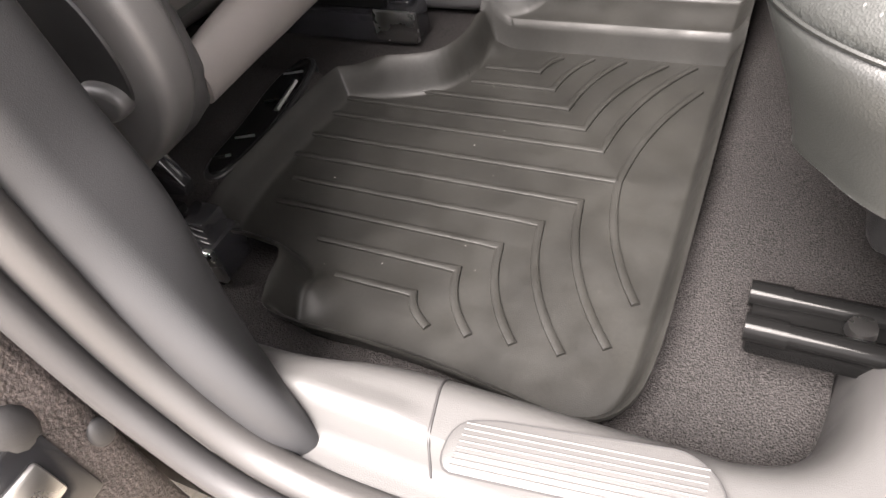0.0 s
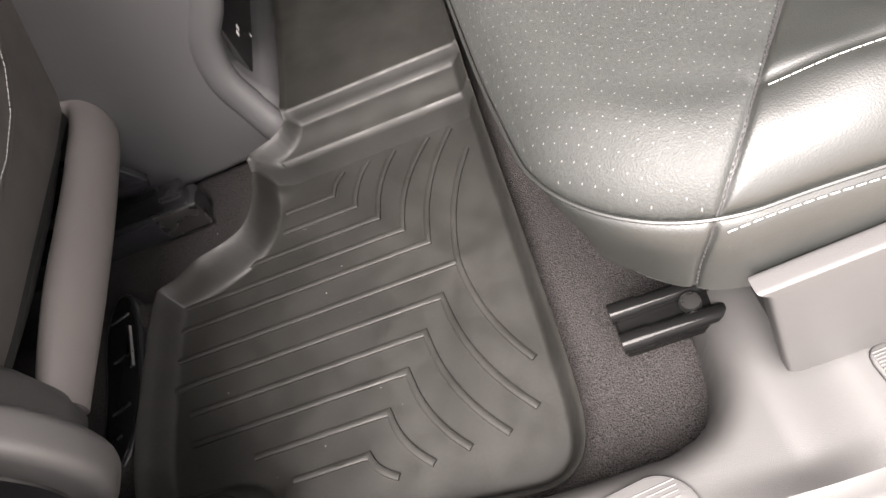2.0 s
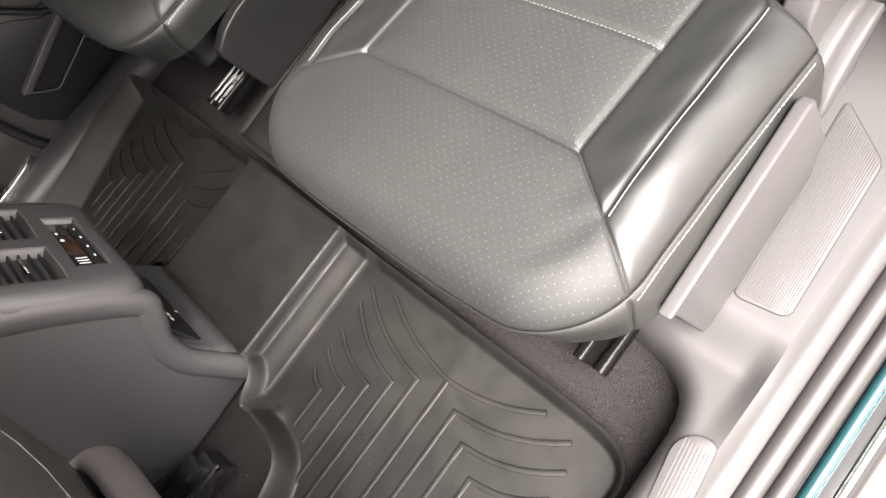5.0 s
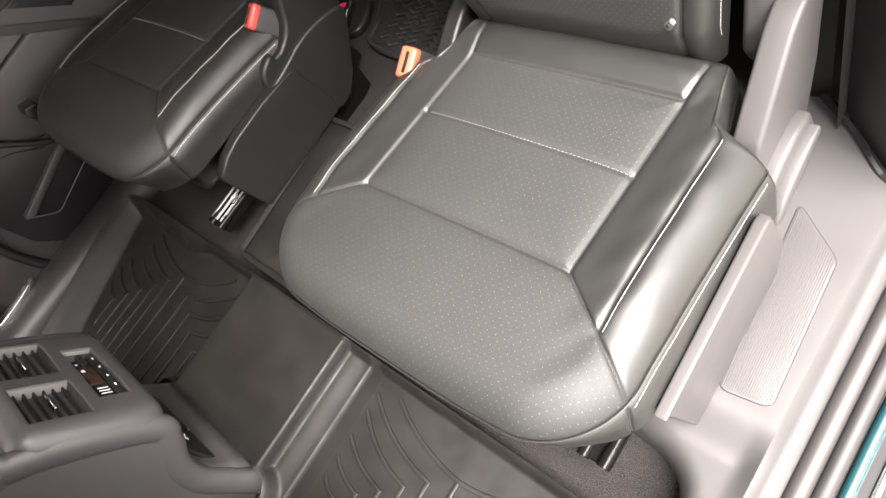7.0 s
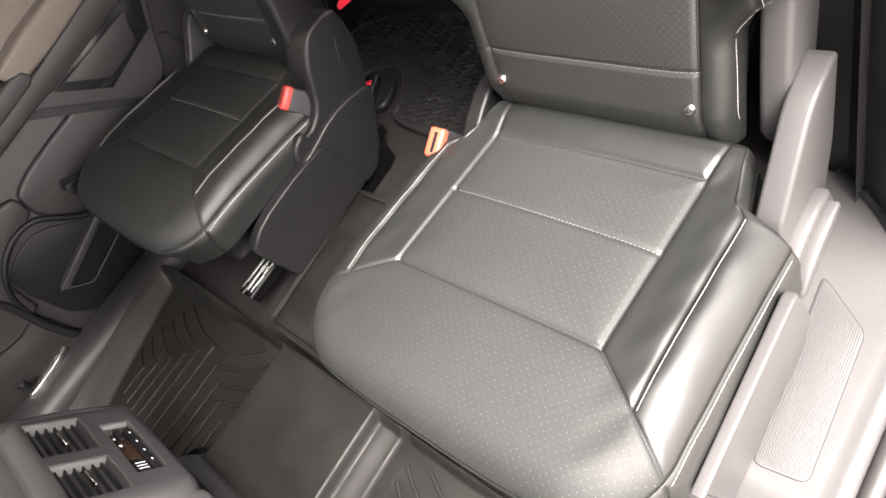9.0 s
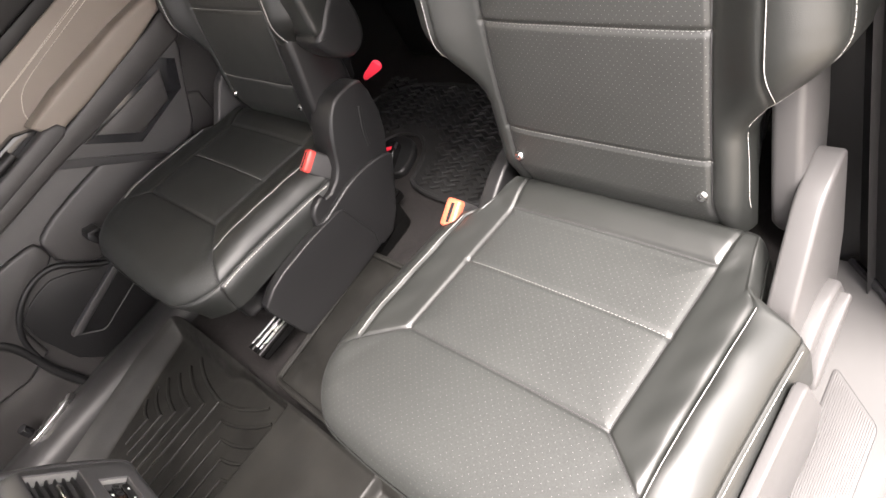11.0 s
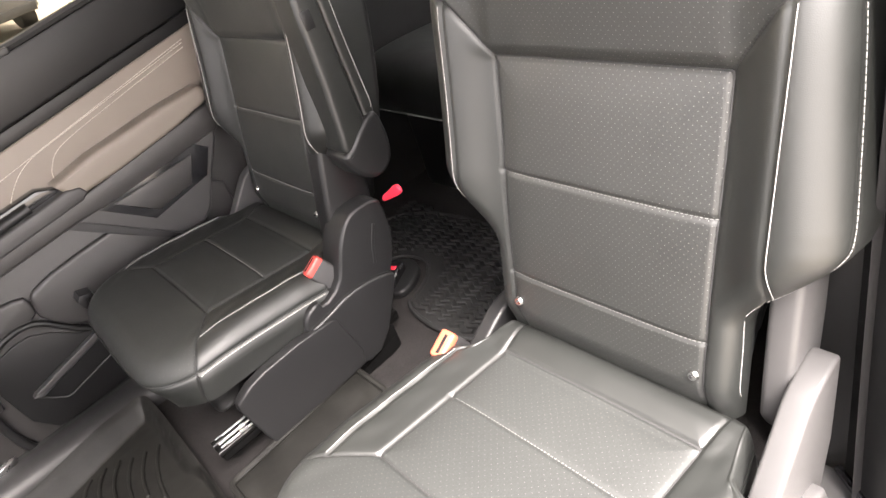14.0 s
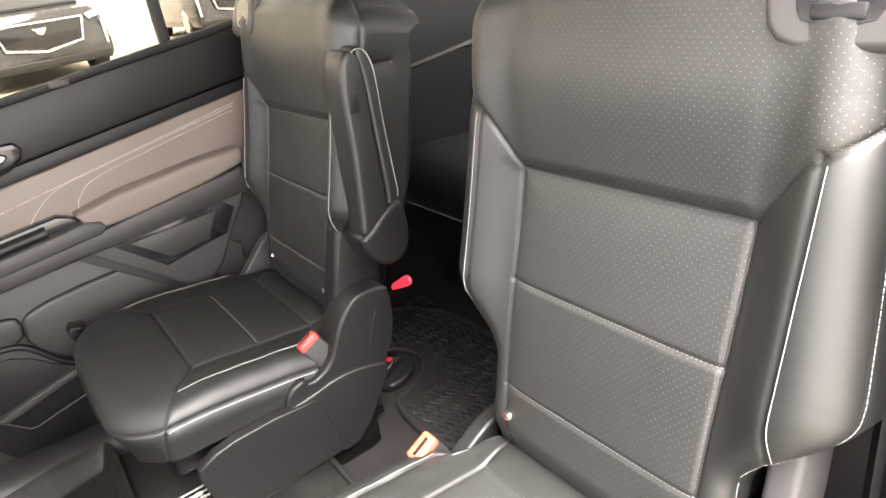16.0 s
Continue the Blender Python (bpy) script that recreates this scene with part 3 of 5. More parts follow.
def cushion_point(X, Y):
    """Sheet coordinates to a place on the cushion, as arrays: x, y, z, the normal, and how far past the top edge."""
    aY = np.abs(Y)
    u, v = cushion_edge(X, aY)
    Ls = np.maximum(np.hypot(u, v), 1e-9)
    flat = CORNER - ROLL
    L = np.maximum(0, Ls - flat)
    a = np.minimum(L / ROLL, math.pi / 2)
    off = ROLL * np.sin(a)
    drop = ROLL * (1 - np.cos(a)) + np.maximum(0, L - ROLL * math.pi / 2)
    x = np.where((L > 0) & (u > 0), X_FRONT + CORNER + front_bow(aY) - (flat + off) * u / Ls, X)
    y = np.where((L > 0) & (v > 0), HW - CORNER + (flat + off) * v / Ls, aY)
    ztop = 0.287 - 0.10 * (np.clip(x, 0.1, 0.6) - 0.25) - 0.012 * (np.clip(0.25 - x, 0, 0.16) / 0.16) ** 2
    bol = (np.where(Y < 0, 0.0095, 0.0065) * sstep(0.148, 0.216, aY) + 0.0035 * sstep(0.2, 0.3, x) * sstep(0.205, 0.225, aY) * (1 - sstep(0.38, 0.44, x))) * sstep(-0.040, 0.085, x - X_SEAM + (aY - 0.150) / 1.3)
    rear = 0.0115 * sstep(0.468, 0.520, x)
    dome = 0.008 * np.cos(np.clip(Y / 0.27, -1, 1) * math.pi / 2) * sstep(0.09, 0.2, x)
    z = np.maximum(ztop + np.cbrt((bol * (1 - 0.7 * sstep(0.0, 0.05, drop))) ** 3 + rear**3) + dome - drop - 0.02 * sstep(0.530, 0.556, x), skirt_foot(u, v, X))
    x = x + 2.0 * np.maximum(0, np.minimum(drop, 0.085) - 0.030) * u / Ls * (1 - 0.85 * sstep(0.10, 0.25, aY))
    narrow = sstep(0.440, 0.466, x)
    y = y - narrow * (0.86 * np.maximum(0, y - 0.192) + (0.25 * np.clip(x - 0.46, 0, 0.1) + 0.03 * sstep(0.53, 0.556, x)) * sstep(0.148, 0.2, y))
    nx, ny, nz = -np.sin(a) * u / Ls, np.sin(a) * v / Ls * np.sign(Y), np.cos(a)
    return x, y * np.sign(Y), z, nx, ny, nz, L


def diag_y(X):
    return 0.150 + (X_SEAM - X) * 1.30


def cushion_seams(X, Y, L):
    aY = np.abs(Y)
    d = np.full(X.shape, 1e9)
    inside = 0.150
    d = np.minimum(d, seg_dist(X, aY, [(X_SEAM, 0), (X_SEAM, inside)]))
    d = np.minimum(d, seg_dist(X, aY, [(X_REAR, 0), (X_REAR, inside), (0.56, inside + 0.012)]))
    d = np.minimum(d, seg_dist(X, aY, [(X_SEAM, inside), (X_REAR, inside)]))
    crest = np.minimum(seg_dist(X, aY, [(0.205, 0.2085), (0.452, 0.2085)]), np.abs(L - SEAM_L))
    corner = 1.8 * seg_dist(X, aY, [(X_SEAM, inside), (0.205, 0.2085), (0.155, 0.272), (0.10, 0.33)])
    return d, np.minimum(crest, corner), seg_dist(X, aY, [(0.375, 0), (0.375, inside)])


def cushion_place(X, Y, lift=0.0):
    X, Y = np.asarray(X, float), np.asarray(Y, float)
    x, y, z, nx, ny, nz, L = cushion_point(X, Y)
    d, c, q = cushion_seams(X, Y, L)
    swell = 0.0046 - 0.0024 * np.maximum(sstep(0.150, 0.176, np.abs(Y)) * sstep(0.17, 0.30, X), sstep(X_REAR - 0.004, X_REAR + 0.02, X)) - 0.0018 * (1 - sstep(0.20, X_SEAM, X))
    puff = swell * (1 - np.exp(-d / 0.020)) - 0.0026 * np.exp(-(d / 0.0030) ** 2) - 0.0022 * np.exp(-(q / 0.0035) ** 2) + lift
    puff = puff + 0.0022 * (1 - np.exp(-c / 0.007)) - 0.0016 * np.exp(-(c / 0.0030) ** 2)
    wrinkle = 0.0006 * np.sin(X * 90 + 3 * np.sin(Y * 31)) * np.sin(Y * 55) * sstep(0.15, 0.19, np.abs(Y)) * (1 - sstep(0.02, SEAM_L, L))
    puff = puff + wrinkle
    return np.stack([x + nx * puff, y + ny * puff - 0.004, z + nz * puff], -1), L


def back_frame(s, y, n):
    """Along the backrest, across it, and forward of it, to a place."""
    c, k = math.cos(math.radians(14)), math.sin(math.radians(14))
    return np.stack([0.530 + s * k - n * c, y + 0.010, 0.300 + s * c + n * k], -1)


BROLL, BSEAM = 0.042, 0.060


BSIDE = 0.112


def back_half(s, side=-1.0):
    aisle = np.asarray(side) > 0
    return 0.168 + (0.092 - 0.014 * aisle) * sstep(0.10, 0.225, s) - np.where(aisle, 0.0, 0.10) * np.clip(s - 0.24, 0, 0.24)


def back_roll(s):
    return 0.016 + 0.026 * sstep(0.09, 0.19, s)


def back_point(S, E):
    """S along the back, E across in -1 to 1 of the sheet's width."""
    hw = back_half(np.minimum(S, 0.56), E)
    br = back_roll(S)
    Y = E * (hw + BSIDE)
    aY = np.abs(Y)
    top = 0.595 - 1.4 * np.maximum(0, np.minimum(aY, hw) - 0.10) ** 2 - BROLL
    u, v = np.maximum(0, S - top), np.maximum(0, aY - (hw - br))
    L = np.hypot(u, v)
    Ls = np.maximum(L, 1e-9)
    a = np.minimum(L / br, math.pi / 2)
    off, drop = br * np.sin(a), br * (1 - np.cos(a)) + np.maximum(0, L - br * math.pi / 2)
    s = np.minimum(S, top) + off * u / Ls
    y = np.minimum(aY, hw - br) + off * v / Ls
    bol = 0.029 * sstep(0.148, 0.212, aY) * sstep(0.06, 0.22, s) * (1 - 0.75 * sstep(0.33, 0.54, s))
    wing = sstep(0.140, 0.185, aY)
    upper = 0.008 * (sstep(0.360, 0.385, s) * (1 - wing) + sstep(0.33, 0.54, s) * wing) + 0.020 * sstep(0.36 - 0.03 * wing, 0.50 + 0.04 * wing, s)
    lumbar = -0.020 * (1 - sstep(-0.035, 0.022, s)) + 0.005 * np.exp(-(((s - 0.14) / 0.12) ** 2))
    n = np.maximum(bol + upper + lumbar - drop, -0.040 - 0.080 * sstep(0.10, 0.17, s))
    return s, y * np.sign(Y), n, np.sin(a) * u / Ls, np.sin(a) * v / Ls * np.sign(Y), np.cos(a), L, Y


S_TOP, S_ONE, S_TWO = 0.368, 0.222, 0.075


def back_place(S, E, lift=0.0):
    S, E = np.asarray(S, float), np.asarray(E, float)
    s, y, n, ds, dy, dn, L, Y = back_point(S, E)
    aY = np.abs(Y)
    d = seg_dist(S, aY, [(S_TOP, 0), (S_TOP, 0.150)])
    d = np.minimum(d, seg_dist(S, aY, [(-0.05, 0.140), (S_TOP, 0.150)]))
    d = np.minimum(d, seg_dist(S, aY, [(S_TOP, 0.150), (0.425, 0.195), (0.47, 0.262), (0.48, 0.32)]))
    c = np.minimum(seg_dist(S, aY, [(0.435, 0.206), (0.14, 0.206), (0.118, 0.186)]), np.abs(L - np.where(S > 0.13, BSEAM, 0.5)))
    q = np.minimum(seg_dist(S, aY, [(S_ONE, 0), (S_ONE, 0.148)]), seg_dist(S, aY, [(S_TWO, 0), (S_TWO, 0.144)]))
    puff = 0.0046 * (1 - np.exp(-d / 0.020)) - 0.0026 * np.exp(-(d / 0.0030) ** 2) - 0.0022 * np.exp(-(q / 0.0035) ** 2) + lift
    puff = puff + 0.0022 * (1 - np.exp(-c / 0.007)) - 0.0016 * np.exp(-(c / 0.0030) ** 2)
    return back_frame(s + ds * puff, y + dy * puff, n + dn * puff), L, Y


def split_sheet(P, ids, names, parent, mirror, live=None):
    """Cuts a draped sheet into its panels; their shading normals come from the whole sheet, so that seams stay smooth."""
    P = P * np.array([1, -1 if mirror else 1, 1])
    N = np.cross(np.gradient(P, axis=0), np.gradient(P, axis=1))
    N /= np.maximum(np.linalg.norm(N, axis=2, keepdims=True), 1e-12)
    flip = (N @ np.array([-0.3, 0, 1.0])).sum() < 0
    if flip:
        N = -N
    quad = ids[:-1, :-1]
    alive = np.ones(quad.shape, bool) if live is None else live[:-1, :-1] | live[1:, :-1] | live[:-1, 1:] | live[1:, 1:]
    number = np.arange(ids.size).reshape(ids.shape)
    for key, (nm, mt, lb) in names.items():
        i, j = np.nonzero((quad == key) & alive)
        if not len(i):
            continue
        corners = np.stack([number[i, j], number[i + 1, j], number[i + 1, j + 1], number[i, j + 1]], 1)
        used, back = np.unique(corners, return_inverse=True)
        faces = back.reshape(corners.shape)
        if flip:
            faces = faces[:, ::-1]
        me = bpy.data.meshes.new(nm)
        me.from_pydata(P.reshape(-1, 3)[used].tolist(), [], faces.tolist())
        me.materials.append(mt)
        me.polygons.foreach_set("use_smooth", [True] * len(me.polygons))
        me.normals_split_custom_set_from_vertices(N.reshape(-1, 3)[used].tolist())
        ob = new(nm, me)
        ob.parent = parent
        if lb:
            tagged(ob, lb)


def prism(outline, lo, hi, r=0.006, seg=3, rounds=2):
    return slab(smooth_loop(outline, rounds), lo, hi, "y", r=r, seg=seg)


def captain_seat(yc, mirror, label):
    seat = base("captain_seat", 0, yc, 0, label, "car seat", group="second row seats")
    kw = dict(mirror=mirror)
    th = 2.4 if mirror else 1.0
    # cushion
    gx = np.arange(-0.03, 0.556, 0.0020)
    gy = np.arange(-0.3597, 0.3598, 0.0022)
    X, Y = np.meshgrid(gx, gy, indexing="ij")
    P, L = cushion_place(X, Y)
    aY = np.abs(Y)
    ids = np.full(X.shape, 5)
    ids[(X < X_SEAM) & (aY < diag_y(X))] = 1
    ids[(aY < 0.150) & (X >= X_SEAM) & (X < X_REAR)] = 2
    ids[(aY < 0.150 + 0.18 * (X - X_REAR)) & (X >= X_REAR)] = 3
    ids[(ids == 5) & (Y > 0)] = 6
    eu, ev = cushion_edge(X, aY)
    front = eu > ev * 0.62
    low = L > SEAM_L
    ids[low & front] = 7
    ids[low & ~front & (Y < 0)] = 8
    ids[low & ~front & (Y > 0)] = 9
    split_sheet(P, ids, {1: ("cushion_front", LEATHER_PERF_FLAT, "perforated dark leather front roll"), 2: ("cushion_insert", LEATHER_PERF_FLAT, "perforated dark leather centre"),
                         3: ("cushion_rear", LEATHER, "plain leather rear roll"), 5: ("side_bolster", LEATHER, ""), 6: ("side_bolster", LEATHER, ""),
                         7: ("front_skirt", LEATHER, ""), 8: ("side_skirt", LEATHER, ""), 9: ("side_skirt", LEATHER, "")}, seat, mirror, P[..., 2] > skirt_foot(eu, ev, X) + 1e-5)

    def on_cushion(pts, off=0.0012):
        dense_pts = resample([(a, b, 0) for a, b in pts], 0.003)
        Q, _ = cushion_place([p.x for p in dense_pts], [p.y for p in dense_pts], off)
        return [tuple(q) for q in Q]

    for sy in (-1, 1):
        part("stitching", stitches(on_cushion([(0.208, sy * 0.2128), (0.446, sy * 0.2128)], 0.0006), dash=0.0048, gap=0.0008, r=0.00042 * th), THREAD, seat, **kw)
        yy = sy * (HW - ROLL + SEAM_L + 0.0045)
        part("stitching", stitches(on_cushion([(0.165, yy), (0.436, yy)], 0.0006), r=0.00042 * th), THREAD, seat, **kw)
        part("stitching", stitches(on_cushion([(X_SEAM - 0.003, sy * 0.151), (0.205, sy * 0.2085), (0.155, sy * 0.272)], 0.0008), dash=0.0024, gap=0.0016, r=0.0006), SEAL, seat, **kw)
        part("stitching", stitches(on_cushion([(0.155, sy * 0.272), (0.118, sy * 0.313)], 0.0008), dash=0.0024, gap=0.0016, r=0.0006), SEAL, seat, **kw)
    part("stitching", stitches(on_cushion([(0.375, -0.148), (0.375, 0.148)], 0.0006), dash=0.003, gap=0.0022, r=0.00042 * th), THREAD_DIM, seat, **kw)
    # folded edge along the skirt's seam
    q = CORNER - ROLL + SEAM_L
    th_c = np.linspace(math.pi / 2, 0, 40)[1:]
    cy_, cx_ = HW - CORNER + q * np.sin(th_c), X_FRONT + CORNER - q * np.cos(th_c)
    my = np.linspace(-(HW - CORNER), HW - CORNER, 80)
    fy = np.concatenate([-cy_, my[1:-1], cy_[::-1]])
    fx = np.concatenate([cx_, my[1:-1] * 0 + X_FRONT + CORNER - q, cx_[::-1]]) + front_bow(np.abs(fy))
    sx = np.linspace(0.20, 0.54, 90)
    seam = [*zip(sx[::-1], sx * 0 - (HW - ROLL + SEAM_L)), *zip(fx, fy), *zip(sx, sx * 0 + (HW - ROLL + SEAM_L))]
    Q, _ = cushion_place([p[0] for p in seam], [p[1] for p in seam], 0.0022)
    part("piping", tube(resample([tuple(q) for q in Q], 0.004), 0.0012, 6), LEATHER, seat, **kw)
    for path in ([(X_SEAM, -0.150), (X_SEAM, 0.150)], [(X_SEAM, -0.150), (X_REAR, -0.150), (X_REAR, 0.150), (X_SEAM, 0.150)],
                 [(X_SEAM, -0.150), (0.205, -0.2085), (0.155, -0.272)], [(X_SEAM, 0.150), (0.205, 0.2085), (0.155, 0.272)]):
        part("seam", tube(on_cushion(path, 0.0001), 0.0010, 6), SEAL, seat, **kw)
    part("cushion_pan", rbox(0.16, 0.52, -0.20, 0.20, 0.12, 0.19, 0.015, 3), DARK_PLASTIC, seat, "dark pan under the cushion", **kw)
    # backrest
    gs, ge = np.arange(-0.03, 0.70, 0.0022), np.linspace(-1, 1, 290)
    S, E = np.meshgrid(gs, ge, indexing="ij")
    P, L, Yb = back_place(S, E)
    ab = np.abs(Yb)
    ids = np.full(S.shape, 14)
    edge = np.interp(S, [S_TOP, 0.425, 0.47, 0.48], [0.150, 0.195, 0.262, 0.32])
    ids[(S > S_TOP) & (ab < edge) | (S > 0.48)] = 11
    ins = np.interp(S, [-0.05, S_TOP], [0.140, 0.150])
    ids[(S <= S_TOP) & (ab < ins)] = 12
    ids[(ids == 14) & (Yb > 0)] = 15
    ids[(L > BSEAM)] = 16
    split_sheet(P, ids, {11: ("backrest_top", LEATHER_PERF_UP, "perforated leather shoulder panel"), 12: ("backrest_insert", LEATHER_PERF_UP, "perforated quilted leather centre"),
                         14: ("back_bolster", LEATHER, ""), 15: ("back_bolster", LEATHER, ""), 16: ("backrest_side", LEATHER, "")}, seat, mirror)

    def on_back(pts, off=0.0012):
        d3 = resample([(a, b, 0) for a, b in pts], 0.003)
        s_ = np.array([p.x for p in d3])
        e_ = np.array([p.y for p in d3]) / (back_half(np.minimum(s_, 0.56), np.array([p.y for p in d3])) + BSIDE)
        Q, _, _ = back_place(s_, e_, off)
        return [tuple(q) for q in Q]

    for sy in (-1, 1):
        part("stitching", stitches(on_back([(0.428, sy * 0.2105), (0.145, sy * 0.2105)], 0.0006), dash=0.0048, gap=0.0008, r=0.00042 * th), THREAD, seat, **kw)
        part("stitching", stitches(on_back([(q, sy * float(back_half(q, sy) + 0.014 * sstep(0.10, 0.19, q) + 0.006)) for q in np.linspace(0.46, 0.115, 40)], 0.0006), r=0.00042 * th), THREAD, seat, **kw)
        part("stitching", stitches(on_back([(0.108, sy * 0.181), (0.0, sy * 0.181)], 0.0006), r=0.00042 * th), THREAD, seat, **kw)
        part("stitching", stitches(on_back([(S_TOP + 0.001, sy * 0.151), (0.425, sy * 0.195), (0.47, sy * 0.262)], 0.0008), dash=0.0024, gap=0.0016, r=0.0006), SEAL, seat, **kw)
    for path in ([(-0.02, -0.1412), (S_TOP, -0.150), (S_TOP, 0.150), (-0.02, 0.1412)], [(S_TOP, -0.150), (0.425, -0.195), (0.47, -0.262)], [(S_TOP, 0.150), (0.425, 0.195), (0.47, 0.262)]):
        part("seam", tube(on_back(path, 0.0001), 0.0010, 6), SEAL, seat, **kw)
    for sq in (S_ONE, S_TWO):
        part("stitching", stitches(on_back([(sq, -0.146), (sq, 0.146)], 0.0006), dash=0.003, gap=0.0022, r=0.00042 * th), THREAD_DIM, seat, **kw)
    for sy in (-1, 1):
        q = back_place(np.array([0.030]), np.array([sy * 0.133 / (0.168 + BSIDE)]), 0.003)[0][0]
        bm = bmesh.new()
        bmesh.ops.create_cone(bm, cap_ends=True, segments=18, radius1=0.0068, radius2=0.0052, depth=0.004, matrix=Matrix.Translation(Vector(q)) @ Matrix.Rotation(radians(-76), 4, "Y"))
        tag = part("anchor_button", clean(bm), STEEL, seat, "round pale anchor button", **kw)
        bm = bmesh.new()
        bmesh.ops.create_cone(bm, cap_ends=True, segments=10, radius1=0.0022, radius2=0.0022, depth=0.0015, matrix=Matrix.Translation(Vector(q) + Vector((-0.0028, 0.001, 0.0008))) @ Matrix.Rotation(radians(-76), 4, "Y"))
        part("print_mark", clean(bm), GLOSS_BLACK, tag, **kw)
    # shell behind the backrest
    outl = [(-0.14, -0.01), (-0.155, 0.10), (-0.225, 0.22), (-0.222, 0.46), (-0.18, 0.55), (0.18, 0.55), (0.222, 0.46), (0.225, 0.22), (0.155, 0.10), (0.14, -0.01)]
    bm = slab(smooth_loop(outl, 2), 0.0, 0.03, "x", r=0.012, seg=4)
    for v in bm.verts:
        q = back_frame(np.array(v.co.z), np.array(v.co.y), np.array(-0.104 - v.co.x))
        v.co = Vector(tuple(float(t) for t in q))
    part("back_shell", clean(bm), DARK_PLASTIC, seat, "dark plastic shell behind the backrest", **kw)
    bm = slab(smooth_loop([(-0.150, -0.03), (-0.165, 0.14), (0.165, 0.14), (0.150, -0.03)], 1), 0.0, 0.09, "x", r=0.015, seg=3)
    for v in bm.verts:
        q = back_frame(np.array(v.co.z), np.array(v.co.y), np.array(-0.012 - v.co.x))
        v.co = Vector(tuple(float(t) for t in q))
    part("lumbar_block", clean(bm), DARK_PLASTIC, seat, **kw)
    # shoulder release frame and head restraint
    def on_top(s, y, n):
        return Vector(tuple(float(t) for t in back_frame(np.array(s), np.array(y), np.array(n))))

    def tilted(bm):
        for v in bm.verts:
            v.co = on_top(v.co.z, v.co.y, v.co.x)
        return clean(bm)

    part("release_bezel", tilted(slab(smooth_loop([(-0.136, 0.60), (-0.1375, 0.535), (-0.157, 0.512), (-0.20, 0.511), (-0.262, 0.512), (-0.272, 0.53), (-0.25, 0.585), (-0.21, 0.60)], 1), -0.050, 0.038, "x", r=0.008, seg=4)), PLASTIC, seat, "grey plastic bezel on the shoulder", **kw)
    part("release_recess", tilted(slab(smooth_loop([(-0.162, 0.59), (-0.164, 0.545), (-0.173, 0.530), (-0.222, 0.529), (-0.232, 0.545), (-0.225, 0.59)], 1), 0.02, 0.0386, "x", r=0.0006, seg=1)), GLOSS_BLACK, seat, "dark recess of the release", **kw)
    part("release_lever", tilted(rbox(0.026, 0.0410, -0.218, -0.178, 0.533, 0.546, 0.003, 2)), DARK_PLASTIC, seat, "dark release lever", **kw)
    part("head_restraint", tilted(slab(smooth_loop([(-0.12, 0.650), (-0.13, 0.72), (-0.11, 0.82), (0.11, 0.82), (0.13, 0.72), (0.12, 0.650)], 2), -0.095, 0.01, "x", r=0.035, seg=5)), LEATHER, seat, "dark leather head restraint", **kw)
    for yy in (-0.05, 0.05):
        part("restraint_post", tilted(rbox(-0.04, -0.028, yy - 0.006, yy + 0.006, 0.55, 0.67, 0.005, 2)), CHROME, seat, "chrome post", **kw)
    # door side: recliner cover, lever trim, hinged shield
    part("recliner_cover", prism([(0.456, 0.210), (0.459, 0.246), (0.466, 0.256), (0.540, 0.334), (0.556, 0.343), (0.600, 0.356), (0.612, 0.352), (0.612, 0.340), (0.600, 0.236), (0.575, 0.16), (0.49, 0.16)], -0.243, -0.213, 0.005, 4, 0), PLASTIC, seat, "grey plastic recliner cover", **kw)
    part("hinge_arm", prism([(0.552, 0.26), (0.562, 0.33), (0.605, 0.53), (0.665, 0.53), (0.64, 0.33), (0.605, 0.24)], -0.215, -0.182, 0.008, 3, 1), PLASTIC, seat, "grey plastic hinge arm beside the backrest", **kw)
    part("lever_trim", prism([(0.42, 0.10), (0.425, 0.165), (0.465, 0.200), (0.53, 0.212), (0.56, 0.20), (0.57, 0.10)], -0.258, -0.236, 0.006, 4, 1), PLASTIC, seat, "grey plastic lever trim", **kw)
    part("recline_lever", prism([(0.435, 0.150), (0.475, 0.178), (0.545, 0.196), (0.550, 0.180), (0.485, 0.155), (0.45, 0.135)], -0.270, -0.254, 0.004, 3, 1), PLASTIC, seat, "grey recline lever", **kw)
    part("side_shield", prism([(0.176, 0.221), (0.182, 0.214), (0.206, 0.096), (0.214, 0.090), (0.395, 0.103), (0.403, 0.110), (0.424, 0.150), (0.420, 0.160), (0.398, 0.243), (0.388, 0.248)], -0.284, -0.270, 0.0035, 4, 0), PLASTIC, seat, "grey plastic side shield", **kw)
    part("shield_bracket", rbox(0.215, 0.25, -0.272, -0.20, 0.085, 0.17, 0.006, 3), DARK_PLASTIC, seat, **kw)
    # aisle side: cover, shield, armrest, buckle
    part("recliner_cover", prism([(0.425, 0.06), (0.430, 0.215), (0.455, 0.225), (0.510, 0.26), (0.552, 0.28), (0.600, 0.28), (0.612, 0.25), (0.530, 0.03), (0.42, 0.03)] if not mirror else [(0.356, 0.20), (0.372, 0.236), (0.406, 0.247), (0.412, 0.228), (0.459, 0.247), (0.478, 0.285), (0.493, 0.317), (0.522, 0.352), (0.545, 0.362), (0.590, 0.360), (0.612, 0.345), (0.606, 0.254), (0.557, 0.174), (0.489, 0.060), (0.42, 0.050), (0.38, 0.12)], 0.205, 0.272 if mirror else 0.235, 0.007, 4, 1), DARK_PLASTIC, seat, "dark plastic cover of the hinge", **kw)
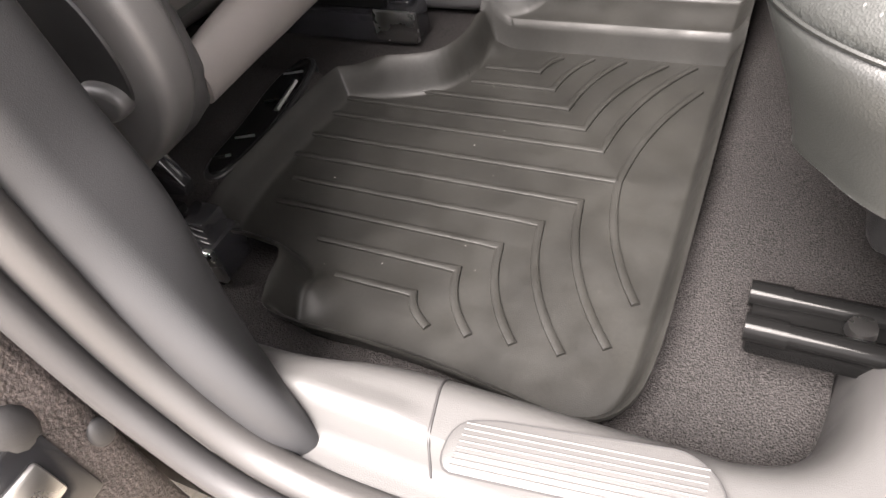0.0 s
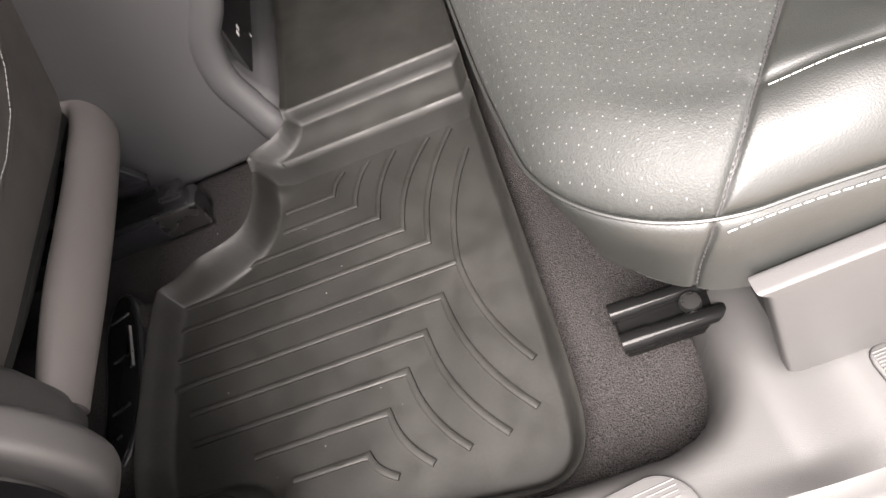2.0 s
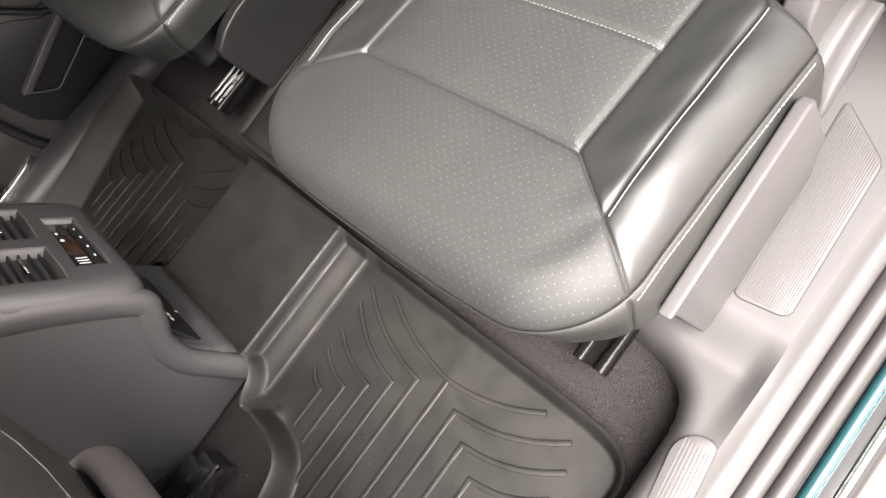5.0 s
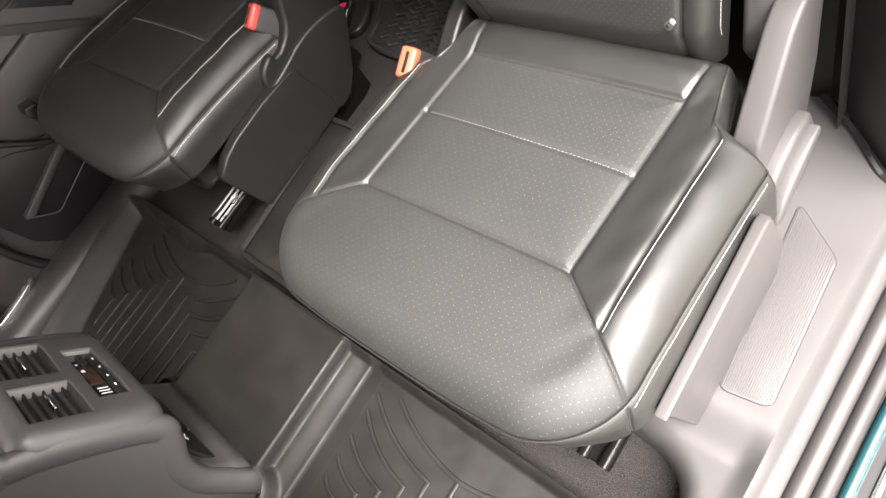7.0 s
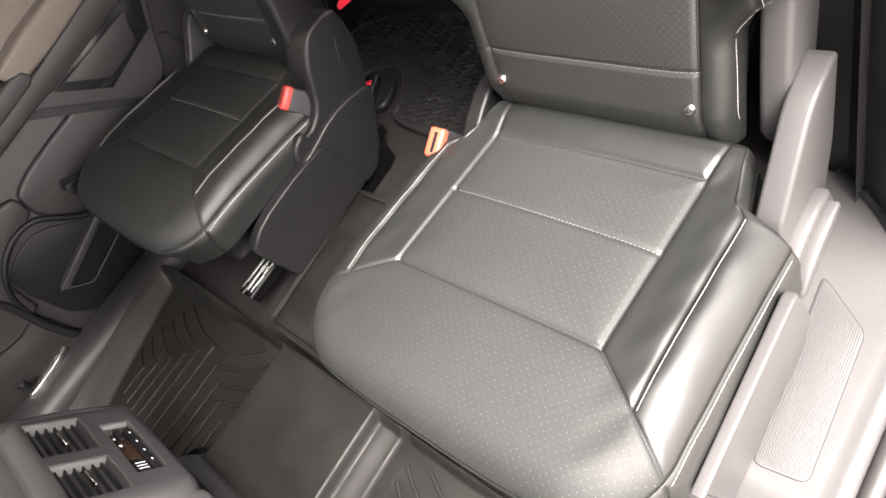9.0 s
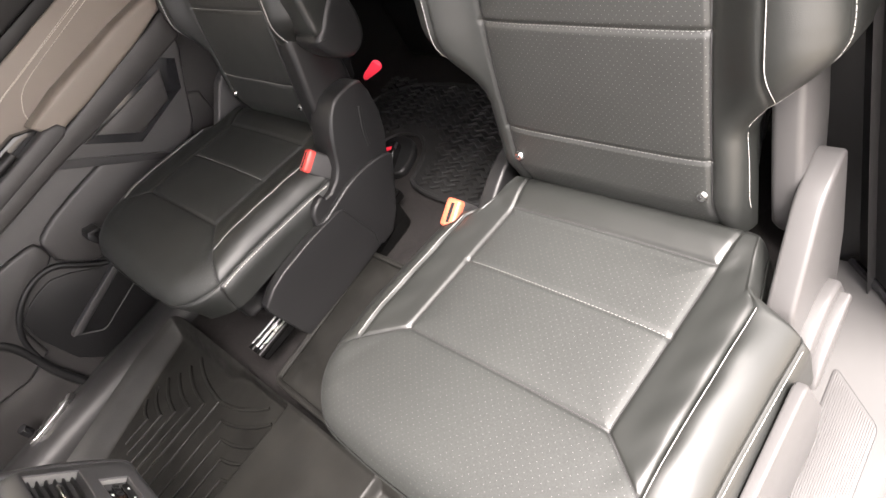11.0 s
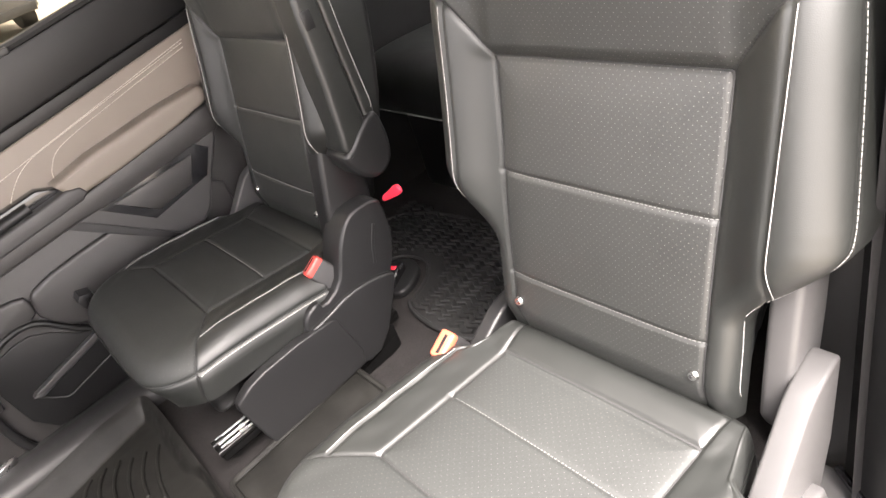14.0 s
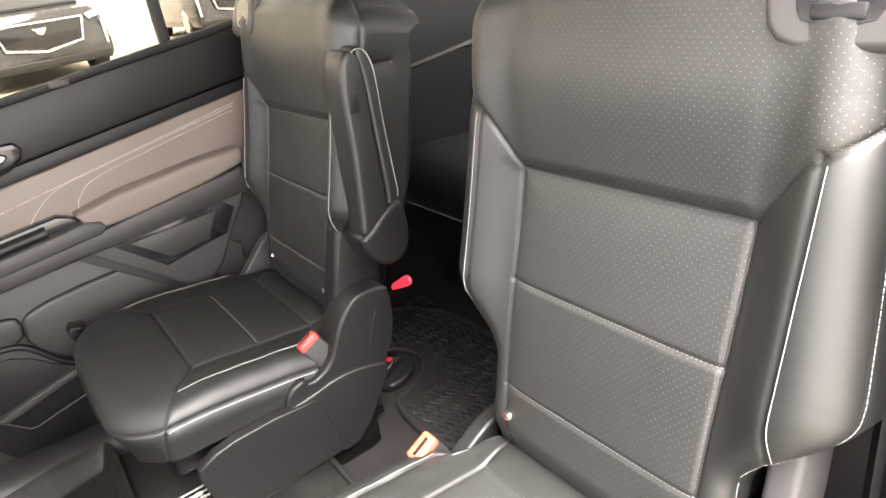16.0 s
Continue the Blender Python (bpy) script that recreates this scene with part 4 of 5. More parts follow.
    if mirror:
        part("side_shield", prism([(0.184, 0.166), (0.187, 0.182), (0.219, 0.199), (0.254, 0.206), (0.33, 0.209), (0.406, 0.204), (0.418, 0.196), (0.440, 0.10), (0.432, 0.066), (0.205, 0.060), (0.199, 0.08)], 0.262, 0.286, 0.004, 3, 0), DARK_PLASTIC, seat, "dark plastic side shield with a pale edge", **kw)
        part("cover_foot", prism([(0.352, 0.196), (0.362, 0.207), (0.40, 0.211), (0.464, 0.224), (0.524, 0.218), (0.575, 0.199), (0.566, 0.174), (0.492, 0.062), (0.43, 0.055), (0.385, 0.125)], 0.255, 0.281, 0.006, 4, 1), DARK_PLASTIC, seat, "folded lower part of the hinge cover", **kw)
        part("cover_crease", tube(curve_points([(0.545, 0.2722, 0.240), (0.555, 0.2725, 0.275), (0.575, 0.2722, 0.315)], 6), 0.0035, 8, squash=(1.0, 0.5)), DARK_PLASTIC, seat, **kw)
        part("belt_tag", rbox(0.462, 0.474, 0.252, 0.256, 0.222, 0.236, 0.002, 2), WHITE, seat, "small white tag", **kw)
        part("hinge_arm", prism([(0.50, 0.25), (0.50, 0.30), (0.575, 0.56), (0.65, 0.55), (0.615, 0.3), (0.60, 0.22)], 0.176, 0.225, 0.010, 3, 1), DARK_PLASTIC, seat, **kw)
    if mirror:
        arm = part("armrest", prism([(0.562, 0.47), (0.568, 0.51), (0.577, 0.616), (0.580, 0.73), (0.590, 0.780), (0.604, 0.792), (0.620, 0.786), (0.627, 0.754), (0.626, 0.66), (0.629, 0.52), (0.622, 0.47)], 0.235, 0.302, 0.010, 5, 2), LEATHER, seat, "folded-up leather armrest", **kw)
        part("armrest_panel", prism([(0.622, 0.48), (0.629, 0.52), (0.626, 0.66), (0.625, 0.754), (0.616, 0.786), (0.630, 0.796), (0.644, 0.780), (0.651, 0.744), (0.651, 0.66), (0.655, 0.545), (0.655, 0.52), (0.645, 0.48)], 0.238, 0.299, 0.008, 4, 2), LEATHER, arm, **kw)
        part("pivot_cover", prism([(0.556, 0.470), (0.566, 0.480), (0.578, 0.484), (0.602, 0.505), (0.630, 0.522), (0.648, 0.524), (0.658, 0.505), (0.660, 0.45), (0.645, 0.415), (0.610, 0.402), (0.575, 0.425)], 0.232, 0.306, 0.012, 5, 2), DARK_PLASTIC, arm, "dark plastic pivot cover", **kw)
        part("latch_button", rbox(0.586, 0.606, 0.284, 0.3035, 0.690, 0.722, 0.003, 2), DARK_PLASTIC, arm, **kw)
        part("stitching", stitches(curve_points([(0.610, 0.3000, 0.786), (0.621, 0.2995, 0.790), (0.632, 0.2990, 0.787), (0.641, 0.2985, 0.774), (0.647, 0.2980, 0.744), (0.647, 0.2980, 0.66), (0.650, 0.2980, 0.572), (0.651, 0.2980, 0.535), (0.643, 0.2990, 0.524)], 8), dash=0.0052, gap=0.0008, r=0.0011), THREAD, arm, **kw)
    # slide rails
    for yy in (-0.195, 0.225):
        zr = 0.0 if yy < 0 else 0.03
        rail = part("slide_rail", rbox(0.118, 0.56, yy - 0.018, yy + 0.018, 0.034 + zr, 0.056 + zr, 0.004, 2), RAIL, seat, "black steel slide rail", **kw)
        for dy in (-0.014, 0.014):
            part("rail_tube", tube([(0.124, yy + dy, 0.058 + zr), (0.555, yy + dy, 0.058 + zr)], 0.0075, 10), RAIL, rail, **kw)
            part("rail_cap", tube([(0.116, yy + dy, 0.058 + zr), (0.140, yy + dy, 0.058 + zr)], 0.0088, 12), RAIL, rail, "black end cap", **kw)
        if mirror:
            # highlights along the black rail, added as thin bright steel tubes
            for dy in (-0.016, 0.0, 0.014):
                part("rail_edge", tube([(0.126, yy + dy, 0.0655 + zr), (0.40, yy + dy, 0.0655 + zr)], 0.0024, 8), STEEL, rail, "bright steel line standing for a highlight on the rail", **kw)
        part("rail_foot", rbox(0.26, 0.54, yy - 0.016, yy + 0.016, -0.006, 0.036 + zr, 0.003, 2), RAIL, rail, **kw)
        bm = bmesh.new()
        bmesh.ops.create_cone(bm, cap_ends=True, segments=16, radius1=0.009, radius2=0.008, depth=0.006, matrix=Matrix.Translation((0.178, yy, 0.062 + zr)))
        part("rail_rivet", clean(bm), STEEL, rail, **kw)
        part("seat_leg", rbox(0.23, 0.55, yy - 0.014, yy + 0.014, 0.05 + zr, 0.14, 0.006, 2), DARK_PLASTIC, seat, **kw)
    return seat


captain_seat(0.030, False, "black perforated leather captain seat with white stitching")
captain_seat(0.872, True, "black leather captain seat with folded armrest by the door")


def seat_buckle(x, y, z, s, mat_top, label):
    b = base("belt_buckle", x, y, z, label, "seat belt buckle", group="belt buckles")
    m = Matrix.Rotation(radians(-28), 4, "Y") @ Matrix.Rotation(radians(14 * s), 4, "X")
    bm = rbox(-0.023, 0.023, -0.013, 0.013, -0.075, 0.014, 0.006, 3, m=m)
    part("body", bm, SEAL, b, "black plastic body")
    t = part("press_button", rbox(-0.022, 0.022, -0.0125, 0.0125, 0.004, 0.024, 0.005, 3, m=m), mat_top, b, "bright coloured press button")
    part("slot", rbox(-0.015, 0.015, -0.003, 0.002, 0.0235, 0.0246, 0.0, m=m), GLOSS_BLACK, t)
    part("strap", rbox(-0.02, 0.02, -0.006, 0.006, -0.115, -0.06, 0.004, 2, m=m), SEAL, b)
    return b


seat_buckle(0.444, 0.262, 0.268, 1, ORANGE, "orange-topped belt buckle beside the black seat")
seat_buckle(0.450, 0.640, 0.276, -1, BUCKLE_RED, "red-topped belt buckle beside the far seat")

strap = base("pull_strap", 0.622, 0.598, 0.345, "bright red fabric pull strap behind the seat", "strap")
part("loop", slab(smooth_loop([(0.012, -0.012), (-0.02, 0.004), (-0.058, 0.022), (-0.066, 0.032), (-0.061, 0.041), (-0.048, 0.042), (-0.020, 0.022), (0.012, 0.002)], 2), -0.004, 0.004, "x", r=0.003, seg=3), RED, strap)


# ---- front seat, seen from behind ----
def front_seat():
    fs = base("front_seat", -0.5, 0.04, 0, "dark leather front seat with a plastic base", "car seat")
    o = Vector((-0.5, 0.04, 0))
    lean = 0.40

    def shape(bm):
        for v in bm.verts:
            v.co.x += lean * (v.co.z - 0.17)
        return clean(bm)

    outl = [(-0.17, 0.13), (-0.20, 0.25), (-0.245, 0.45), (-0.24, 0.70), (-0.17, 0.80), (0.17, 0.80), (0.24, 0.70), (0.245, 0.45), (0.27, 0.25), (0.25, 0.13)]
    bm = shape(slab(smooth_loop(outl, 2), -0.02, 0.125, "x", r=0.040, seg=6))
    part("backrest", bm, SEAT_BACK, fs, "dark grey soft seat back")
    bm = shape(slab(smooth_loop([(-0.13, 0.24), (-0.17, 0.45), (-0.165, 0.66), (0.165, 0.66), (0.17, 0.45), (0.16, 0.24)], 2), 0.11, 0.133, "x", r=0.012, seg=4))
    part("back_pocket", bm, SEAT_BACK, fs, "soft grey map pocket panel")
    line = [(0.1335 + lean * (z - 0.17), y, z) for y, z in smooth_loop([(-0.115, 0.255), (-0.15, 0.45), (-0.145, 0.64), (0.145, 0.64), (0.15, 0.45), (0.14, 0.255)], 2)]
    part("stitching", stitches(line, r=0.0006), THREAD, fs)
    roll = curve_points([(0.148, -0.143, 0.130), (0.152, -0.05, 0.140), (0.150, 0.12, 0.143), (0.142, 0.225, 0.152), (0.10, 0.25, 0.18)], 12)
    part("lower_roll", tube(roll, [0.033 * (0.80 + 0.20 * min(1.0, k / 14)) for k in range(len(roll))], 18, squash=(0.62, 1.0)), SOFT_TRIM, fs, "paler brown soft panel along the lower edge")
    part("cushion", slab(smooth_loop([(-0.5, 0.14), (-0.5, 0.30), (0.0, 0.30), (0.12, 0.26), (0.13, 0.14)], 1), -0.24, 0.25, "y", r=0.03, seg=4), LEATHER, fs)
    part("side_trim", prism([(-0.35, 0.10), (-0.35, 0.24), (0.0, 0.26), (0.10, 0.30), (0.165, 0.22), (0.170, 0.12), (0.12, 0.075)], -0.250, -0.132, 0.022, 5, 1), PLASTIC, fs, "grey plastic side trim of the seat base")
    valance = part("valance", prism([(-0.35, 0.11), (-0.35, 0.25), (0.0, 0.29), (0.12, 0.345), (0.20, 0.348), (0.258, 0.318), (0.281, 0.278), (0.285, 0.225), (0.266, 0.186), (0.225, 0.150), (0.14, 0.10)], -0.272, -0.240, 0.010, 5, 2), PLASTIC, fs, "curved grey plastic valance of the seat base")
    part("valance_recess", prism([(0.02, 0.20), (0.04, 0.285), (0.14, 0.318), (0.205, 0.312), (0.245, 0.285), (0.258, 0.250), (0.256, 0.218), (0.245, 0.205), (0.16, 0.18)], -0.2745, -0.262, 0.002, 2, 2), DARK_PLASTIC, valance, "dark dished panel")
    part("side_knob", prism([(0.205, 0.208), (0.213, 0.224), (0.240, 0.226), (0.254, 0.217), (0.246, 0.203), (0.225, 0.196)], -0.284, -0.268, 0.005, 4, 2), PLASTIC, valance, "grey seat adjuster knob")
    for yy in (-0.235, 0.165):
        rail = part("slide_rail", rbox(-0.45, 0.205, yy - 0.022, yy + 0.022, 0.0, 0.040, 0.004, 2), GLOSS_BLACK, fs, "black steel slide rail")
        part("rail_top", rbox(-0.45, 0.165, yy - 0.012, yy + 0.012, 0.040, 0.062, 0.003, 2), RAIL, rail)
        part("rail_edge", rbox(0.150, 0.210, yy - 0.024, yy - 0.018, 0.005, 0.044, 0.002, 2), STEEL, rail, "bright worn rail edge")
        part("rail_catch", rbox(0.165, 0.195, yy - 0.008, yy + 0.020, 0.040, 0.058, 0.003, 2), GLOSS_BLACK, rail)
        part("bracket", prism([(0.02, 0.05), (0.0, 0.13), (0.10, 0.14), (0.16, 0.075), (0.15, 0.05)], yy + 0.022, yy + 0.034, 0.002, 2, 1), GLOSS_BLACK, fs)
        part("bolt", tube([(0.06, yy + 0.03, 0.09), (0.06, yy + 0.046, 0.09)], 0.010, 8), STEEL, fs)
    return fs


front_seat()

# heater outlet slot in the carpet ahead of the liner
slot = base("floor_vent", -0.383, -0.01, 0.0, "black glossy heater outlet recessed in the carpet", "vent")
part("frame", slab(smooth_loop([(-0.014, -0.108), (0.020, -0.116), (0.030, -0.03), (0.016, 0.07), (0.000, 0.108), (-0.022, 0.108), (-0.030, 0.05), (-0.016, -0.03)], 2), 0.000, 0.0275, "z", r=0.003), DARK_PLASTIC, slot)
# near-black sheet on the frame gives the hollow's shade
part("opening", slab(smooth_loop([(-0.010, -0.102), (0.018, -0.109), (0.026, -0.03), (0.012, 0.068), (-0.002, 0.102), (-0.019, 0.102), (-0.026, 0.05), (-0.012, -0.03)], 2), 0.015, 0.0295, "z", r=0.002), RAIL, slot, "black sheet standing for the outlet's shaded hollow")
# glints in the outlet, made as a few bright steel slats
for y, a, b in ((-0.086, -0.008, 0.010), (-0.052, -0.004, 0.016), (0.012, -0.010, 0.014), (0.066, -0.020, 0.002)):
    part("slat", tube([(a, y, 0.0292), (b, y + 0.008, 0.0305)], 0.0016, 6), STEEL, slot, "bright steel slat standing for a glint in the outlet")
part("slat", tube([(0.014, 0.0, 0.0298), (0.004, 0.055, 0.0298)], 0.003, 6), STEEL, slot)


# ---- centre console ----
console = base("centre_console", 0, 0, 0, "grey centre console with rear air vents and climate panel", "car console")
CZ = [(-0.75, 0.0), (-0.75, 0.40), (-0.26, 0.415), (-0.215, 0.398), (-0.130, 0.264), (-0.136, 0.240), (-0.166, 0.195), (-0.178, 0.145), (-0.168, 0.105), (-0.152, 0.086), (-0.150, 0.0)]
part("body", slab(smooth_loop(CZ[:-1] + [(-0.150, 0.03), (-0.155, 0.0)], 2), 0.262, 0.520, "y", r=0.016, seg=6), CONSOLE_GREY, console, "smooth grey plastic body")

# rounded lip along both top edges, running down the rear corner and flaring at the foot
for y, k in ((0.270, -1), (0.512, 1)):
    run = curve_points([(-0.75, y, 0.386), (-0.30, y, 0.398), (-0.232, y, 0.385), (-0.152, y, 0.262), (-0.158, y, 0.225), (-0.186, y, 0.185), (-0.196, y + 0.002 * k, 0.135), (-0.184, y + 0.008 * k, 0.085), (-0.170, y + 0.016 * k, 0.040), (-0.165, y + 0.020 * k, 0.0)], 8)
    part("edge_lip", tube(run, 0.020, 14, squash=(0.62, 1.0)), CONSOLE_GREY, console, "rounded grey lip of the console")

FN = Vector((1, 0, 0.6)).normalized()


def face(bm):
    """Lays a mesh in across, up-slope and out coordinates on the raked rear face."""
    up = Vector((-0.6, 0, 1)).normalized()
    o = Vector((-0.1615, 0.39, 0.3165))
    for v in bm.verts:
        a, b, c = v.co
        v.co = o + Vector((0, 1, 0)) * a + up * b + FN * c
    return clean(bm)


def face_box(a0, a1, b0, b1, c0, c1, r=0.002):
    return face(rbox(a0, a1, b0, b1, c0, c1, r, 2))


def bezel(cuts_a, cuts_b, holes, lo, hi, r, corner, roll):
    """A shell on the raked face with a rounded outline and rim, cut through by rectangular holes given as cells of its grid."""
    steps = [roll * (1 - math.cos(math.radians(k * 15))) for k in range(1, 6)]
    inner_a, inner_b = cuts_a[1:-1], cuts_b[1:-1]
    full_a = [cuts_a[0]] + [cuts_a[0] + q for q in steps] + inner_a + [cuts_a[-1] - q for q in steps[::-1]] + [cuts_a[-1]]
    full_b = [cuts_b[0]] + [cuts_b[0] + q for q in steps] + inner_b + [cuts_b[-1] - q for q in steps[::-1]] + [cuts_b[-1]]
    ma, mb = (cuts_a[0] + cuts_a[-1]) / 2, (cuts_b[0] + cuts_b[-1]) / 2
    ha, hb = (cuts_a[-1] - cuts_a[0]) / 2, (cuts_b[-1] - cuts_b[0]) / 2

    def settle(x, y):
        u, v = abs(x - ma) - (ha - corner), abs(y - mb) - (hb - corner)
        if u > 0 and v > 0:
            q = max(u, v) / math.hypot(u, v)
            u, v = u * q, v * q
            x = ma + math.copysign(ha - corner + u, x - ma)
            y = mb + math.copysign(hb - corner + v, y - mb)
            e = corner - math.hypot(u, v)
        else:
            e = corner - max(u, v)
        k = 1 - min(max(e, 0) / roll, 1)
        return (x, y, hi - (hi - lo) * (1 - math.sqrt(max(0.0, 1 - k * k))))

    bm = bmesh.new()
    grid = [[bm.verts.new(settle(x, y)) for y in full_b] for x in full_a]
    for i in range(len(full_a) - 1):
        for j in range(len(full_b) - 1):
            x, y = (full_a[i] + full_a[i + 1]) / 2, (full_b[j] + full_b[j + 1]) / 2
            if not any(a0 < x < a1 and b0 < y < b1 for a0, a1, b0, b1 in holes):
                bm.faces.new((grid[i][j], grid[i + 1][j], grid[i + 1][j + 1], grid[i][j + 1]))
    for v in [v for v in bm.verts if not v.link_faces]:
        bm.verts.remove(v)
    rim = [e for e in bm.edges if e.is_boundary]
    mouth = [e for e in rim if all(v.co.z > hi - 1e-5 for v in e.verts)]
    down = bmesh.ops.extrude_edge_only(bm, edges=mouth)["geom"]
    for v in down:
        if isinstance(v, bmesh.types.BMVert):
            v.co.z = lo
    bmesh.ops.bevel(bm, geom=mouth, offset=r, segments=3, profile=0.5, affect="EDGES")
    return clean(bm)


cuts_a = [-0.130, -0.101, -0.075, -0.024, -0.001, 0.052, 0.081, 0.112]
cuts_b = [-0.076, -0.045, -0.007, 0.011, 0.079, 0.104]
holes = [(-0.101, -0.024, 0.011, 0.079), (-0.001, 0.081, 0.011, 0.079), (-0.075, 0.052, -0.045, -0.007)]
part("vent_bezel", face(bezel(cuts_a, cuts_b, holes, -0.014, 0.013, 0.0025, 0.030, 0.024)), CONSOLE_GREY, console, "grey bezel round the vents and the climate panel")
for a, wide in ((-0.101, 0.077), (-0.001, 0.082)):
    vent = part("air_vent", face_box(a - 0.002, a + wide + 0.002, 0.008, 0.081, -0.012, -0.006, 0.001), RAIL, console, "black air vent with slats and a chrome tab")
    for j in range(6):
        part("slat", face_box(a + 0.001, a + wide - 0.001, 0.0165 + j * 0.0108, 0.0188 + j * 0.0108, -0.006, 0.0045, 0.0007), DARK_PLASTIC, vent)
    part("vent_tab", face_box(a + 0.022, a + 0.056, 0.0415, 0.0460, 0.004, 0.0120, 0.002), CHROME, vent, "chrome tab")
    part("vent_edge", face_box(a + wide - 0.0015, a + wide + 0.0005, 0.0125, 0.0775, -0.008, 0.0105, 0.0005), SATIN, vent, "paler inner wall of the vent")
panel = part("climate_panel", face_box(-0.076, 0.053, -0.046, -0.006, -0.004, 0.0045, 0.002), GLOSS_BLACK, console, "black climate panel with amber screen")
part("screen", face_box(-0.034, 0.014, -0.031, -0.012, 0.004, 0.0062, 0.001), SCREEN, panel, "dim amber screen")
part("panel_edge", face_box(0.0495, 0.0515, -0.044, -0.008, -0.002, 0.0105, 0.0005), SATIN, panel, "paler inner wall of the panel")
part("button_bar", face_box(-0.070, 0.040, -0.0435, -0.0335, 0.004, 0.0085, 0.002), DARK_PLASTIC, panel)
for j in range(4):
    part("print_mark", face_box(-0.048 + j * 0.024, -0.044 + j * 0.024, -0.0392, -0.0372, 0.0084, 0.0089, 0.0), WHITE, panel)
for j in range(3):
    part("button", face_box(0.018 + j * 0.009, 0.025 + j * 0.009, -0.030, -0.022, 0.004, 0.0075, 0.001), DARK_PLASTIC, panel)
    part("print_mark", face_box(-0.058 + j * 0.0065, -0.0568 + j * 0.0065, -0.030, -0.017, 0.0045, 0.0052, 0.0), WHITE, panel)
part("print_mark", face_box(0.020, 0.024, -0.018, -0.015, 0.0043, 0.0050, 0.0), WHITE, panel)
part("print_mark", face_box(-0.002, 0.003, -0.0185, -0.0145, 0.0060, 0.0066, 0.0), WHITE, panel)
sock = part("socket_panel", rbox(-0.1765, -0.168, 0.29, 0.47, 0.095, 0.185, 0.003, 2), DARK_PLASTIC, console, "dark socket panel low on the console")
for j in range(2):
    part("print_mark", rbox(-0.1682, -0.1674, 0.325 + 0.012 * j, 0.332 + 0.012 * j, 0.140, 0.146, 0.0), WHITE, sock, smooth=0)
part("print_mark", rbox(-0.1682, -0.1674, 0.365, 0.369, 0.110, 0.114, 0.0), WHITE, sock, smooth=0)


# ---- far door, sill and window ----
door = base("far_door", 0, 1.19, 0, "dark car door trim with beige leatherette panel and armrest", "car door")


def dslab(name, pts, y0, y1, mt, label="", r=0.006, rounds=1, seg=3, parent=None):
    return part(name, slab(smooth_loop(pts, rounds) if rounds else pts, y0, y1, "y", r=r, seg=seg), mt, parent or door, label)


dslab("door_shell", [(-0.55, -0.12), (-0.55, 0.66), (0.68, 0.825), (0.70, 0.3), (0.70, -0.12)], 0.02, 0.08, DOOR_PLASTIC, "dark lower door trim", rounds=0)
dslab("upper_panel", [(-0.55, 0.545), (-0.55, 0.668), (0.68, 0.828), (0.68, 0.715)], -0.012, 0.03, DARK_PLASTIC, "dark grained upper panel", r=0.010, rounds=0)
dslab("belt_groove", [(-0.55, 0.512), (-0.55, 0.545), (0.68, 0.712), (0.68, 0.685)], 0.0, 0.03, DARK_PLASTIC, r=0.004, rounds=0)
dslab("beige_panel", [(-0.55, 0.40), (-0.55, 0.508), (0.64, 0.682), (0.64, 0.52), (0.10, 0.44)], -0.004, 0.03, BEIGE, "beige stitched leatherette panel", r=0.008, rounds=0)
dslab("armrest", [(0.185, 0.525), (0.56, 0.566), (0.580, 0.545), (0.560, 0.514), (0.239, 0.466), (0.205, 0.485)], -0.055, 0.01, BEIGE, "beige padded armrest", r=0.011, rounds=1, seg=5)
# no real hollow here: a black plate gives its shade
dslab("grab_shade", [(-0.45, 0.41), (-0.45, 0.455), (0.158, 0.520), (0.206, 0.498), (0.19, 0.48)], -0.030, 0.0, GLOSS_BLACK, "black plate standing for the shaded hollow behind the grab bar", r=0.004, rounds=0)
part("grab_tube", tube([(-0.45, -0.030, 0.43), (0.13, -0.034, 0.496)], 0.013, 12), DARK_PLASTIC, door)
dslab("grab_handle", [(-0.45, 0.385), (-0.45, 0.412), (0.205, 0.497), (0.232, 0.490), (0.240, 0.474), (0.225, 0.462)], -0.060, -0.01, PLASTIC, "grey grab bar ahead of the armrest", r=0.006, rounds=0)
dslab("belt_panel", [(-0.45, 0.355), (-0.45, 0.388), (0.236, 0.469), (0.56, 0.516), (0.60, 0.50), (0.56, 0.45), (0.30, 0.42), (0.190, 0.420)], -0.046, 0.0, DOOR_PLASTIC, "dark plastic face below the armrest", r=0.008, rounds=0)
for k, line in enumerate((((-0.14, 0.45), (-0.09, 0.510), (0.0, 0.540), (0.09, 0.557), (0.60, 0.657)),
                          ((0.100, 0.480), (0.110, 0.515), (0.171, 0.566), (0.269, 0.590), (0.60, 0.651)),
                          ((0.204, 0.515), (0.215, 0.540), (0.257, 0.571), (0.40, 0.603), (0.60, 0.642)))):
    part("stitching", stitches(curve_points([(x, -0.0055, z) for x, z in line], 10), dash=0.008, gap=0.001, r=0.0010), BEIGE_THREAD, door)
# hexagonal trim on its proud panel
dslab("trim_panel", [(0.190, 0.421), (0.50, 0.475), (0.56, 0.470), (0.545, 0.43), (0.500, 0.365), (0.455, 0.290), (0.425, 0.268), (0.369, 0.266)], -0.044, 0.02, PLASTIC, "grey panel round the hexagonal trim", r=0.010, rounds=0, seg=4)
dslab("hex_ring", [(0.238, 0.422), (0.492, 0.447), (0.519, 0.424), (0.484, 0.366), (0.332, 0.339)], -0.046, 0.0, GLOSS_BLACK, "black hexagonal recess", r=0.002, rounds=0)
